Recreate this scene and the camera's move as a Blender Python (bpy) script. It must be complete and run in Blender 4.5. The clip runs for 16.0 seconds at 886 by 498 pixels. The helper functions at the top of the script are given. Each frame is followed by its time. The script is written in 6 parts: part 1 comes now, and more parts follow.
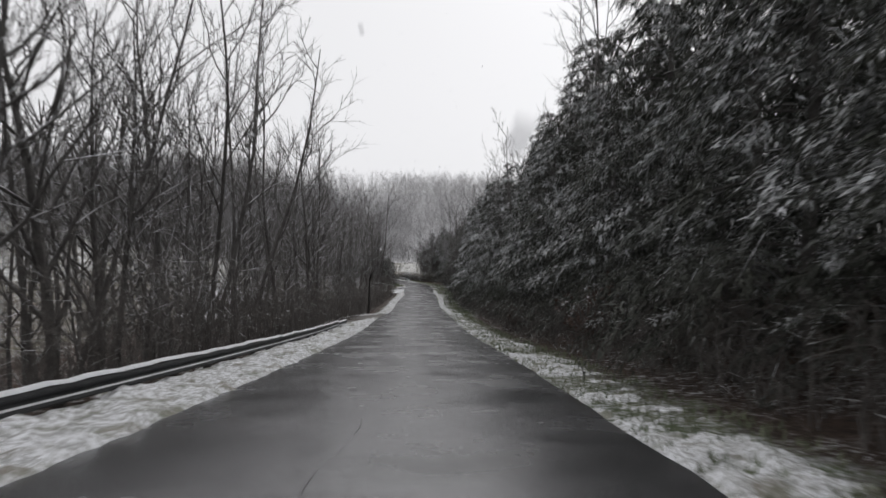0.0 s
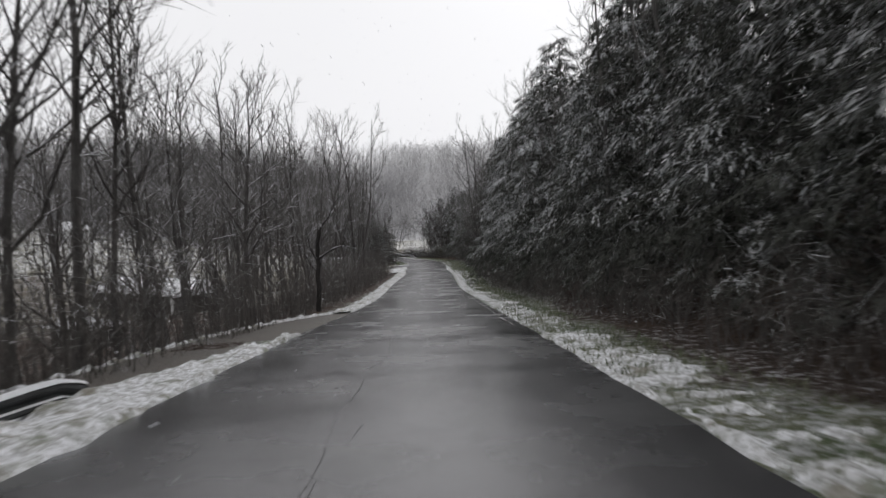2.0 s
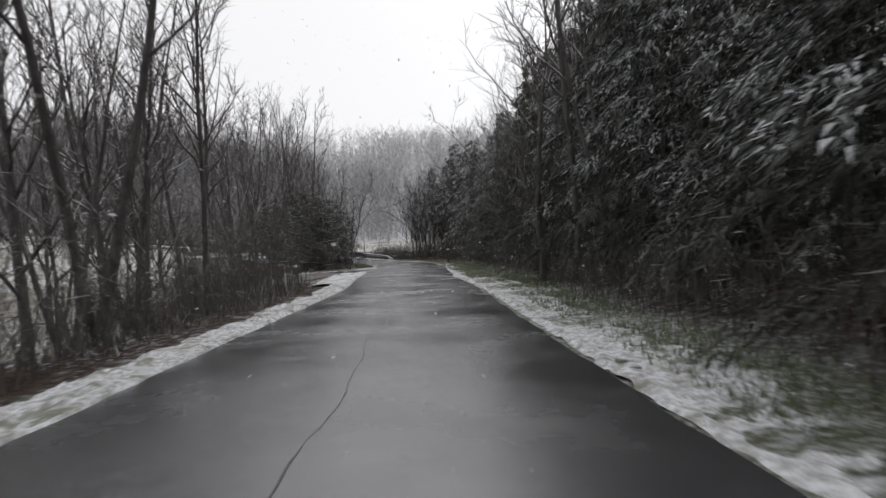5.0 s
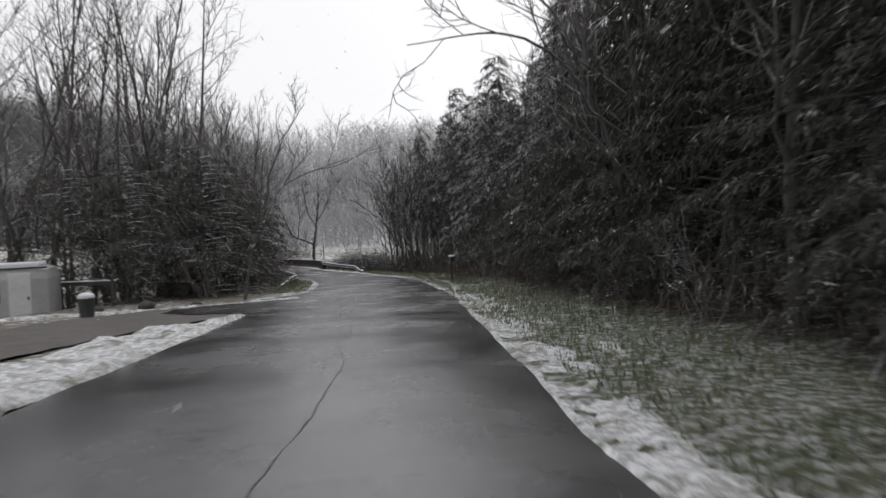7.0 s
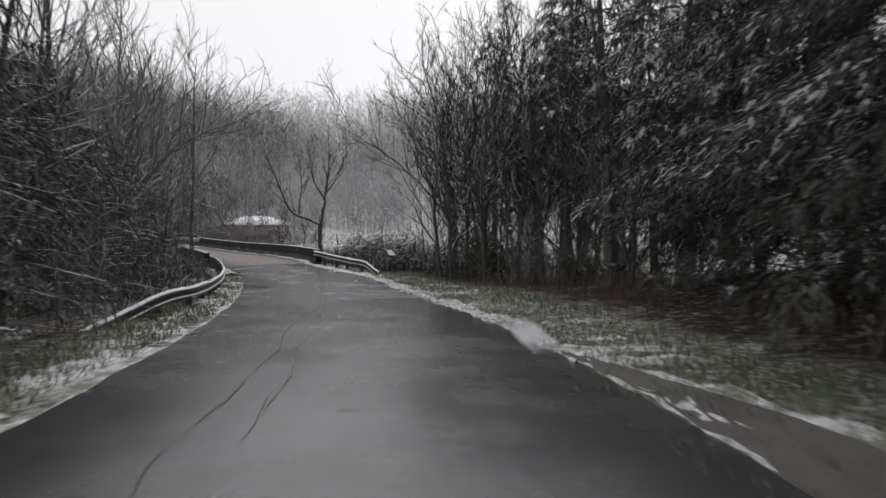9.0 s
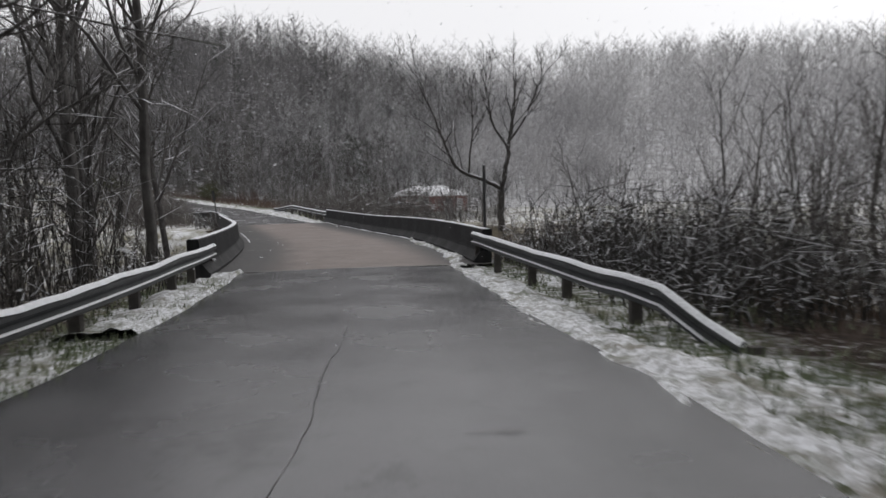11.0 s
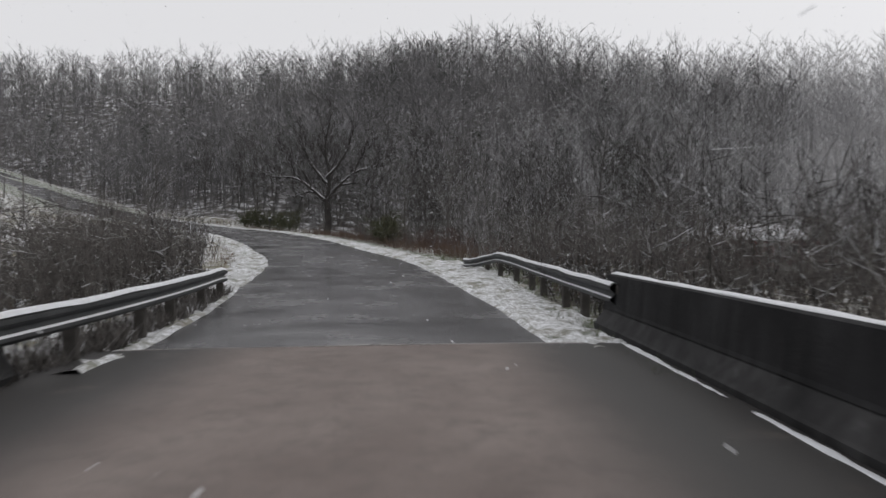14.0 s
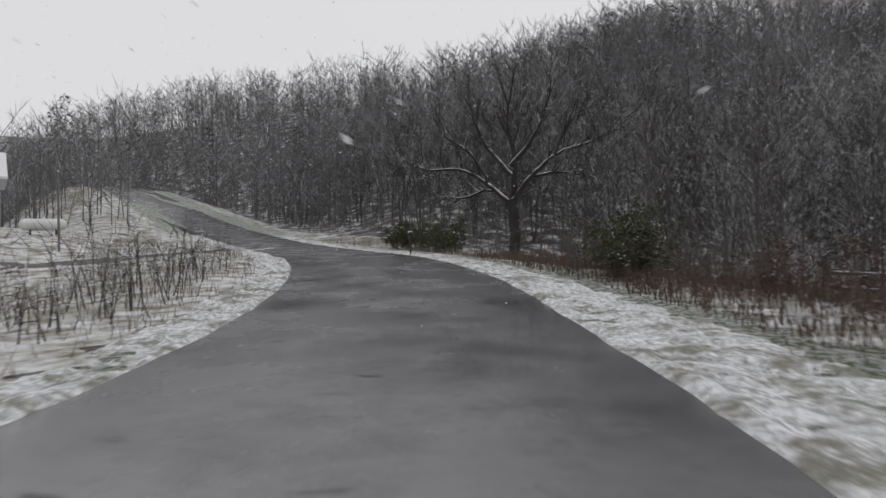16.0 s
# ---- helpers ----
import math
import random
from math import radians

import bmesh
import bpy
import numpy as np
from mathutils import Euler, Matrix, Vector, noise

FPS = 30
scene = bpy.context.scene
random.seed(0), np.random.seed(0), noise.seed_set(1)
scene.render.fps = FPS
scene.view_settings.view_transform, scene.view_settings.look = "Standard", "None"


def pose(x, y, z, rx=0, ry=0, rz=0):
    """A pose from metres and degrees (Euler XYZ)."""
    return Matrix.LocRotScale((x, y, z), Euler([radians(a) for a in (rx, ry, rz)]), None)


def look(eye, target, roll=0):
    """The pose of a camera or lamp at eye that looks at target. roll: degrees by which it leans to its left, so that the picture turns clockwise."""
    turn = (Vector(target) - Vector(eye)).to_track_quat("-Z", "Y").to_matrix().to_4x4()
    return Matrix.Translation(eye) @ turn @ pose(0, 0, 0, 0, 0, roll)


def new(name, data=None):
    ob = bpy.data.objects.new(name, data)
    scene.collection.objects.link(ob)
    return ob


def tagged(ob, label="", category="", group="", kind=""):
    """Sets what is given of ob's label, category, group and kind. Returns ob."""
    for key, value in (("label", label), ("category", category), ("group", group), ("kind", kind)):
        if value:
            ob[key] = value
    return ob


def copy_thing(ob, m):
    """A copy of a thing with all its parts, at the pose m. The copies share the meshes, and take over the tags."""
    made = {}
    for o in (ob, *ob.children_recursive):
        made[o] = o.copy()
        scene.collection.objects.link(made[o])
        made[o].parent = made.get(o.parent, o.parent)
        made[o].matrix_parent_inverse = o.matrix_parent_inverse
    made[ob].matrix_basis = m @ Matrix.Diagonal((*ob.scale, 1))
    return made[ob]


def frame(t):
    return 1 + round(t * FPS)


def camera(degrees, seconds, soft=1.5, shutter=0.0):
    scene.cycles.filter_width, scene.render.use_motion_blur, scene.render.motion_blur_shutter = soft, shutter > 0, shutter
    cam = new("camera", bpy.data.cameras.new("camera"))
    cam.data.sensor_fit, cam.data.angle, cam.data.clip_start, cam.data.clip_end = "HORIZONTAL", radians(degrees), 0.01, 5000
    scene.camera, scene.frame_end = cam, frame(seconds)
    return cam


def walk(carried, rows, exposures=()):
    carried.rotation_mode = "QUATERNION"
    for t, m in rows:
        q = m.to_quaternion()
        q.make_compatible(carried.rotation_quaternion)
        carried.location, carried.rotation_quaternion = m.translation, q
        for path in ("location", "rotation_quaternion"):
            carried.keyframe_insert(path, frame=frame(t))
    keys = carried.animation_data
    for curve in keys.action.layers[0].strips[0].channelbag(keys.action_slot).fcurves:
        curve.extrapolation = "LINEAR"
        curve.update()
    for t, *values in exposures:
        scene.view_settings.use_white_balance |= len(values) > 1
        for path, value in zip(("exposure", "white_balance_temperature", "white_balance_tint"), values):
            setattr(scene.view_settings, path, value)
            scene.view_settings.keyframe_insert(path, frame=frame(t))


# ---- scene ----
cam = camera(66.0, 16.0, 1.5, 0.2)
PATH = [
    (0, (-0.499, 0.108, 13.178), (-0.468, 2.107, 13.124), 0.4),
    (0.5, (-0.528, 8.475, 12.281), (-0.51, 10.472, 12.163), -1.5),
    (1, (-0.545, 16.833, 11.343), (-0.507, 18.83, 11.25), -1.4),
    (1.5, (-0.661, 25.181, 10.404), (-0.629, 27.178, 10.3), -1.9),
    (2, (-0.866, 33.725, 9.527), (-0.86, 35.722, 9.418), -2.9),
    (2.5, (-1.027, 42.476, 8.724), (-0.993, 44.473, 8.604), -2.1),
    (3, (-1.104, 51.217, 7.952), (-1.046, 53.212, 7.823), -1.6),
    (3.5, (-1.159, 59.744, 7.167), (-1.109, 61.741, 7.065), -2.1),
    (4, (-1.285, 68.053, 6.425), (-1.232, 70.05, 6.328), -1.2),
    (4.5, (-1.516, 76.168, 5.768), (-1.465, 78.166, 5.681), -1.8),
    (4.7, (-1.61, 79.367, 5.535), (-1.566, 81.365, 5.446), -2.4),
    (6.8, (-1.492, 111.645, 3.94), (-1.437, 113.644, 3.897), -3.3),
    (7, (-1.492, 114.626, 3.822), (-1.406, 116.623, 3.758), -2.5),
    (7.5, (-1.631, 122.079, 3.536), (-1.529, 124.074, 3.43), -1.3),
    (8, (-1.985, 129.554, 3.265), (-1.917, 131.551, 3.174), -0.5),
    (8.2, (-2.173, 132.539, 3.155), (-2.118, 134.537, 3.078), -0.2),
    (10.3, (-5.398, 161.887, 1.974), (-5.662, 163.865, 1.838), -1.4),
    (10.5, (-5.884, 164.312, 1.878), (-6.219, 166.279, 1.734), -1.3),
    (11, (-7.27, 170.056, 1.651), (-7.817, 171.974, 1.497), -1.2),
    (11.5, (-8.951, 175.544, 1.48), (-9.714, 177.387, 1.33), -1.9),
    (12, (-11.04, 181.098, 1.417), (-11.968, 182.866, 1.307), -1.8),
    (12.5, (-13.615, 186.837, 1.423), (-14.619, 188.566, 1.378), -1.2),
    (13, (-16.622, 192.472, 1.38), (-17.67, 194.176, 1.391), -1.0),
    (13.5, (-20.088, 198.029, 1.294), (-21.204, 199.689, 1.302), -1.1),
    (14, (-24.039, 203.731, 1.288), (-25.219, 205.346, 1.288), -0.6),
    (14.5, (-28.26, 209.396, 1.381), (-29.537, 210.935, 1.375), -1.7),
    (15, (-32.697, 214.677, 1.537), (-34.086, 216.116, 1.56), -2.3),
    (15.5, (-37.584, 219.599, 1.783), (-39.097, 220.906, 1.837), -2.1),
    (16, (-43.06, 224.408, 2.133), (-44.669, 225.593, 2.198), -1.8),
]
walk(cam, [(t, look(eye, target, roll)) for t, eye, target, roll in PATH], [(0, -0.05), (2.5, 0.05), (4.7, 0.1), (8.2, 0.12), (10.3, 0.05), (12.5, 0.0), (13.2, -0.1), (16, -0.2)])

# ---- sky, sun ----
world = bpy.data.worlds.new("overcast")
scene.world = world
world.use_nodes = True
wn, wl = world.node_tree.nodes, world.node_tree.links
sky = wn.new("ShaderNodeTexSky")
sky.sky_type, sky.sun_disc = "NISHITA", False
sky.sun_elevation, sky.sun_rotation = radians(42), radians(25)
sky.dust_density = 6.0
pale = wn.new("ShaderNodeHueSaturation")
pale.inputs["Saturation"].default_value = 0.04
pale.inputs["Value"].default_value = 0.12
wl.new(sky.outputs[0], pale.inputs["Color"])
cover = wn.new("ShaderNodeMixRGB")
cover.inputs[0].default_value = 0.88
cover.inputs[2].default_value = (0.935, 0.934, 0.962, 1)
wl.new(pale.outputs[0], cover.inputs[1])
wl.new(cover.outputs[0], wn["Background"].inputs[0])
wn["Background"].inputs[1].default_value = 0.95
sun = new("sun", bpy.data.lights.new("sun", "SUN"))
sun.data.energy, sun.data.angle, sun.data.color = 0.5, radians(40), (1, 0.98, 0.95)
sun.matrix_world = look((0, 0, 60), (-10, -40, 0))


# ---- materials ----
def shader(name):
    m = bpy.data.materials.new(name)
    m.use_nodes = True
    n, l = m.node_tree.nodes, m.node_tree.links
    return m, n, l, n["Principled BSDF"]


def grain(n, l, scale, detail=4.0, rough=0.6, lo=0.35, hi=0.65, kind="Object"):
    """A noise between two thresholds, in metres of the object."""
    co = n.new("ShaderNodeTexCoord")
    t = n.new("ShaderNodeTexNoise")
    t.inputs["Scale"].default_value, t.inputs["Detail"].default_value = scale, detail
    t.inputs["Roughness"].default_value = rough
    l.new(co.outputs[kind], t.inputs["Vector"])
    r = n.new("ShaderNodeMapRange")
    r.inputs[1].default_value, r.inputs[2].default_value = lo, hi
    l.new(t.outputs["Fac"], r.inputs[0])
    return r.outputs[0]


def blend(n, l, fac, a, b):
    m = n.new("ShaderNodeMixRGB")
    for k, v in ((0, fac), (1, a), (2, b)):
        if isinstance(v, tuple):
            m.inputs[k].default_value = (*v, 1)
        elif isinstance(v, (int, float)):
            m.inputs[k].default_value = v
        else:
            l.new(v, m.inputs[k])
    return m.outputs[0]


def times(n, l, a, b, op="MULTIPLY"):
    m = n.new("ShaderNodeMath")
    m.operation = op
    for k, v in ((0, a), (1, b)):
        if isinstance(v, (int, float)):
            m.inputs[k].default_value = v
        else:
            l.new(v, m.inputs[k])
    return m.outputs[0]


def bump(n, l, p, height, strength=0.4, distance=0.02):
    b = n.new("ShaderNodeBump")
    b.inputs["Strength"].default_value, b.inputs["Distance"].default_value = strength, distance
    l.new(height, b.inputs["Height"])
    l.new(b.outputs[0], p.inputs["Normal"])


def upward(n, l, lo, hi):
    """How far a surface faces the sky: where snow stays lying."""
    g = n.new("ShaderNodeNewGeometry")
    s = n.new("ShaderNodeSeparateXYZ")
    l.new(g.outputs["Normal"], s.inputs[0])
    r = n.new("ShaderNodeMapRange")
    r.inputs[1].default_value, r.inputs[2].default_value = lo, hi
    l.new(s.outputs[2], r.inputs[0])
    return r.outputs[0]


def exposed(n, l, lo, hi):
    """How open a bough lies to the falling snow, by its height on the tree."""
    t = n.new("ShaderNodeTexCoord")
    s = n.new("ShaderNodeSeparateXYZ")
    l.new(t.outputs["Object"], s.inputs[0])
    r = n.new("ShaderNodeMapRange")
    r.inputs[1].default_value, r.inputs[2].default_value, r.inputs[3].default_value = lo, hi, 0.12
    l.new(s.outputs[2], r.inputs[0])
    return r.outputs[0]


SNOW = (0.78, 0.79, 0.82)


def plain(name, a, b, scale, rough=0.8, metal=0.0, relief=0.3, fine=None, snow=None):
    """Two tones in patches and grain, with relief; snow: (lo, hi, patch lo, patch hi) for a dusting on upward faces."""
    m, n, l, p = shader(name)
    c = blend(n, l, grain(n, l, scale), a, b)
    g2 = grain(n, l, fine or scale * 9, 6.0, 0.7)
    c = blend(n, l, times(n, l, g2, 0.35), c, tuple(x * 0.6 for x in a))
    if snow:
        f = times(n, l, upward(n, l, snow[0], snow[1]), grain(n, l, snow[4] if len(snow) > 4 else 1.3, 3, 0.6, snow[2], snow[3]))
        if len(snow) > 5:
            f = times(n, l, f, exposed(n, l, snow[5], snow[6]))
        c = blend(n, l, f, c, SNOW)
    l.new(c, p.inputs["Base Color"])
    p.inputs["Roughness"].default_value, p.inputs["Metallic"].default_value = rough, metal
    bump(n, l, p, g2, relief)
    return m


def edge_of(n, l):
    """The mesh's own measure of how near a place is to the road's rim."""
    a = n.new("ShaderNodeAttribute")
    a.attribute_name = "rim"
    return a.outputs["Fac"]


def asphalt_mat(name="wet_asphalt", pale=1.0):
    m, n, l, p = shader(name)
    c = blend(n, l, grain(n, l, 0.35, 5), (0.082 * pale, 0.081 * pale, 0.086 * pale), (0.124 * pale, 0.122 * pale, 0.127 * pale))
    fine = grain(n, l, 60, 4, 0.8, 0.3, 0.7)
    c = blend(n, l, times(n, l, fine, 0.5), c, (0.148, 0.147, 0.151))
    # Dark edges: wet soak plus the trees' reflection painted into the colour.
    soak_dim = times(n, l, edge_of(n, l), grain(n, l, 0.6, 6, 0.65, 0.16, 0.46))
    c = blend(n, l, times(n, l, soak_dim, 0.9), c, (0.032, 0.032, 0.034))
    c = blend(n, l, times(n, l, grain(n, l, 0.28, 6, 0.65, 0.55, 0.66), 0.62), c, (0.034, 0.033, 0.034))
    c = blend(n, l, times(n, l, grain(n, l, 1.9, 6, 0.75, 0.58, 0.68), 0.45), c, (0.040, 0.039, 0.040))
    l.new(c, p.inputs["Base Color"])
    wet = grain(n, l, 0.55, 4, 0.6, 0.35, 0.7)
    r = n.new("ShaderNodeMapRange")
    r.inputs[3].default_value, r.inputs[4].default_value = 0.14, 0.34
    l.new(wet, r.inputs[0])
    l.new(r.outputs[0], p.inputs["Roughness"])
    bump(n, l, p, fine, 0.14, 0.003)
    return m


def deck_mat():
    m, n, l, p = shader("reddish_concrete")
    c = blend(n, l, grain(n, l, 0.8, 5), (0.148, 0.118, 0.106), (0.210, 0.174, 0.158))
    fine = grain(n, l, 40, 5, 0.7)
    c = blend(n, l, times(n, l, fine, 0.3), c, (0.10, 0.08, 0.074))
    c = blend(n, l, times(n, l, grain(n, l, 2.6, 6, 0.75, 0.48, 0.66), 0.5), c, (0.080, 0.066, 0.060))
    soak_dim = times(n, l, edge_of(n, l), grain(n, l, 1.1, 5, 0.65, 0.05, 0.38))
    c = blend(n, l, times(n, l, soak_dim, 0.95), c, (0.026, 0.025, 0.025))
    l.new(c, p.inputs["Base Color"])
    p.inputs["Roughness"].default_value = 0.55
    p.inputs["Specular IOR Level"].default_value = 0.28
    bump(n, l, p, fine, 0.35, 0.006)
    return m


def stained_mat(name, a, b):
    """Old wet concrete: blotches, and stains that have run down its face."""
    m, n, l, p = shader(name)
    co, mp, t = n.new("ShaderNodeTexCoord"), n.new("ShaderNodeMapping"), n.new("ShaderNodeTexNoise")
    mp.inputs["Scale"].default_value = (5.0, 5.0, 0.5)
    t.inputs["Scale"].default_value, t.inputs["Detail"].default_value = 1.0, 5.0
    l.new(co.outputs["Object"], mp.inputs["Vector"])
    l.new(mp.outputs[0], t.inputs["Vector"])
    r = n.new("ShaderNodeMapRange")
    r.inputs[1].default_value, r.inputs[2].default_value = 0.40, 0.66
    l.new(t.outputs["Fac"], r.inputs[0])
    c = blend(n, l, grain(n, l, 0.9, 5), a, b)
    c = blend(n, l, times(n, l, r.outputs[0], 0.7), c, tuple(x * 0.5 for x in a))
    c = blend(n, l, times(n, l, grain(n, l, 3.5, 6, 0.75, 0.60, 0.70), 0.5), c, tuple(x * 1.8 for x in b))
    l.new(c, p.inputs["Base Color"])
    p.inputs["Roughness"].default_value = 0.75
    p.inputs["Specular IOR Level"].default_value = 0.22
    bump(n, l, p, grain(n, l, 22, 6, 0.7), 0.35, 0.01)
    return m


def flake_mat():
    """Wet flakes that let light through."""
    m, n, l, p = shader("falling_flakes")
    p.inputs["Base Color"].default_value = (*SNOW, 1)
    mix, thin = n.new("ShaderNodeMixShader"), n.new("ShaderNodeBsdfTranslucent")
    thin.inputs["Color"].default_value = (*SNOW, 1)
    l.new(p.outputs[0], mix.inputs[1])
    l.new(thin.outputs[0], mix.inputs[2])
    l.new(mix.outputs[0], n["Material Output"].inputs["Surface"])
    return m


def ground_mat():
    m, n, l, p = shader("woodland_ground")
    litter = blend(n, l, grain(n, l, 3.0, 5), (0.055, 0.042, 0.034), (0.13, 0.10, 0.075))
    grass = blend(n, l, grain(n, l, 5.0, 5), (0.10, 0.095, 0.06), (0.16, 0.135, 0.09))
    c = blend(n, l, grain(n, l, 0.16, 4, 0.55, 0.42, 0.58), litter, grass)
    speck = grain(n, l, 4.5, 5, 0.75, 0.50, 0.60)
    broad = grain(n, l, 0.22, 4, 0.6, 0.38, 0.56)
    c = blend(n, l, times(n, l, times(n, l, speck, broad), upward(n, l, 0.6, 0.95)), c, (0.72, 0.73, 0.76))
    l.new(c, p.inputs["Base Color"])
    p.inputs["Roughness"].default_value = 0.9
    bump(n, l, p, grain(n, l, 9, 5, 0.7), 0.7, 0.06)
    return m


def roadside_mat():
    """Short winter grass that gives way to leaf litter where the trees begin, both with snow caught in them."""
    m, n, l, p = shader("roadside_grass_and_litter")
    grass = blend(n, l, grain(n, l, 1.1, 5), (0.110, 0.145, 0.075), (0.190, 0.190, 0.125))
    grass = blend(n, l, grain(n, l, 6.5, 6, 0.75, 0.45, 0.58), grass, (0.66, 0.67, 0.68))
    litter = blend(n, l, grain(n, l, 5.0, 6, 0.75), (0.030, 0.022, 0.018), (0.105, 0.072, 0.055))
    flecks = times(n, l, grain(n, l, 5.0, 6, 0.8, 0.53, 0.62), grain(n, l, 0.45, 3, 0.5, 0.40, 0.58))
    litter = blend(n, l, flecks, litter, (0.60, 0.61, 0.63))
    g = n.new("ShaderNodeMath")
    g.operation = "ADD"
    l.new(edge_of(n, l), g.inputs[0])
    l.new(times(n, l, grain(n, l, 0.9, 6, 0.7, 0.2, 0.8), 0.8), g.inputs[1])
    r = n.new("ShaderNodeMapRange")
    r.inputs[1].default_value, r.inputs[2].default_value = 0.78, 1.05
    l.new(g.outputs[0], r.inputs[0])
    l.new(blend(n, l, r.outputs[0], grass, litter), p.inputs["Base Color"])
    p.inputs["Roughness"].default_value = 0.95
    p.inputs["Specular IOR Level"].default_value = 0.2
    bump(n, l, p, grain(n, l, 12, 6, 0.75), 0.9, 0.06)
    return m


def field_mat():
    m, n, l, p = shader("snowy_field")
    c = blend(n, l, grain(n, l, 2.0, 5), (0.15, 0.135, 0.09), (0.20, 0.19, 0.12))
    snow = times(n, l, grain(n, l, 1.3, 5, 0.62, 0.36, 0.60), grain(n, l, 0.18, 3, 0.5, 0.25, 0.5))
    c = blend(n, l, times(n, l, snow, 0.85), c, (0.72, 0.73, 0.76))
    l.new(c, p.inputs["Base Color"])
    p.inputs["Roughness"].default_value = 0.9
    bump(n, l, p, grain(n, l, 6, 5, 0.7), 0.6, 0.05)
    return m


def snow_mat(name, dirt=0.25, patches=0.0):
    m, n, l, p = shader(name)
    c = blend(n, l, times(n, l, grain(n, l, 9, 6, 0.85, 0.44, 0.56), min(1.0, dirt * 2)), SNOW, (0.11, 0.11, 0.088))
    if patches:
        grass = blend(n, l, grain(n, l, 2.2, 4), (0.095, 0.115, 0.060), (0.150, 0.125, 0.085))
        c = blend(n, l, times(n, l, grain(n, l, 1.5, 7, 0.72, 0.50, 0.60), patches), c, grass)
    l.new(c, p.inputs["Base Color"])
    p.inputs["Roughness"].default_value = 0.75
    bump(n, l, p, grain(n, l, 14, 5, 0.7), 0.6, 0.03)
    return m


M_ASPHALT = asphalt_mat()
M_OLD_ASPHALT = asphalt_mat("older_grey_asphalt", 1.4)
M_GROUND = ground_mat()
M_FIELD = field_mat()
M_ROADSIDE = roadside_mat()
M_SNOW = snow_mat("fresh_snow", 0.06)
M_SLUSH = snow_mat("verge_snow", 0.34, 0.8)
M_FLAKE = flake_mat()
M_DECK = deck_mat()
M_PARAPET = stained_mat("stained_concrete", (0.010, 0.010, 0.011), (0.030, 0.030, 0.032))
# Foot paler than the barrier: sky light on its slope put in the colour.
M_FOOT = stained_mat("skylit_concrete", (0.020, 0.020, 0.021), (0.056, 0.055, 0.056))
M_JOINT = plain("pale_joint", (0.10, 0.09, 0.085), (0.40, 0.38, 0.37), 1.1, 0.7)
M_TAR = plain("tar_seal", (0.030, 0.030, 0.032), (0.048, 0.047, 0.047), 4, 0.4, relief=0.2)
M_YELLOW = plain("worn_yellow_paint", (0.20, 0.14, 0.06), (0.09, 0.078, 0.06), 3.0, 0.6, fine=30)
M_LINE = plain("worn_white_paint", (0.42, 0.42, 0.42), (0.16, 0.16, 0.16), 2.2, 0.6, fine=30)
M_STEEL = plain("galvanised_steel", (0.050, 0.053, 0.055), (0.085, 0.088, 0.090), 2.5, 0.62, 0.35, relief=0.1, fine=30)
M_POST = plain("weathered_post", (0.050, 0.045, 0.040), (0.085, 0.077, 0.070), 6, 0.85, relief=0.5, fine=40)
M_BLACK = plain("dark_metal", (0.018, 0.018, 0.020), (0.035, 0.034, 0.034), 6, 0.6, relief=0.2)
M_MUD = plain("wet_brown_mud", (0.040, 0.032, 0.024), (0.066, 0.054, 0.040), 1.2, 0.5, relief=0.5, fine=16)
M_BARK = plain("grey_bark", (0.078, 0.072, 0.069), (0.155, 0.147, 0.140), 2.2, 0.95, relief=0.8, fine=26, snow=(0.35, 0.8, 0.42, 0.6))
M_TWIG = plain("snow_dusted_twigs", (0.130, 0.122, 0.118), (0.215, 0.205, 0.199), 1.2, 0.95, snow=(0.25, 0.75, 0.42, 0.60, 0.9))
# Litter lightened in colour for the haze over the far slope.
M_HILLSIDE = plain("hazed_hillside_litter", (0.26, 0.254, 0.250), (0.36, 0.353, 0.350), 0.3, 0.95, relief=0.4, fine=3, snow=(0.4, 0.9, 0.35, 0.85, 0.9))
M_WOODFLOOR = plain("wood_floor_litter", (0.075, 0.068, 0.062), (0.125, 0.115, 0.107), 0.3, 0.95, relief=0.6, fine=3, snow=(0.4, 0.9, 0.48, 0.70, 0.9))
M_OAK = plain("dark_oak_bark", (0.030, 0.027, 0.025), (0.062, 0.057, 0.053), 2.2, 0.95, relief=0.8, fine=26, snow=(0.30, 0.72, 0.38, 0.52))
M_BRUSH = plain("brown_brush", (0.100, 0.091, 0.085), (0.160, 0.146, 0.136), 1.6, 0.95, snow=(0.45, 0.9, 0.5, 0.65))
M_NEEDLE = plain("hemlock_needles", (0.034, 0.038, 0.031), (0.068, 0.071, 0.056), 0.9, 0.85, relief=0.2, fine=14, snow=(0.34, 0.82, 0.50, 0.66, 1.1, 1.2, 6.0))
# Needle copy coloured darker for the shade of overhanging trees, without snow.
M_SHADE_NEEDLE = plain("shaded_needles", (0.030, 0.036, 0.026), (0.062, 0.066, 0.048), 0.9, 0.85, relief=0.2, fine=14)
M_LOAD = plain("bough_snow", (0.36, 0.37, 0.37), (0.66, 0.67, 0.69), 1.6, 0.8, relief=0.4, fine=20)
M_DARK_NEEDLE = plain("juniper_needles", (0.052, 0.052, 0.047), (0.092, 0.089, 0.079), 0.9, 0.9, relief=0.2, fine=14, snow=(0.45, 0.92, 0.56, 0.70, 2.4))
M_RED_LEAF = plain("russet_leaves", (0.070, 0.043, 0.036), (0.115, 0.068, 0.052), 1.5, 0.85, snow=(0.5, 0.9, 0.55, 0.65))
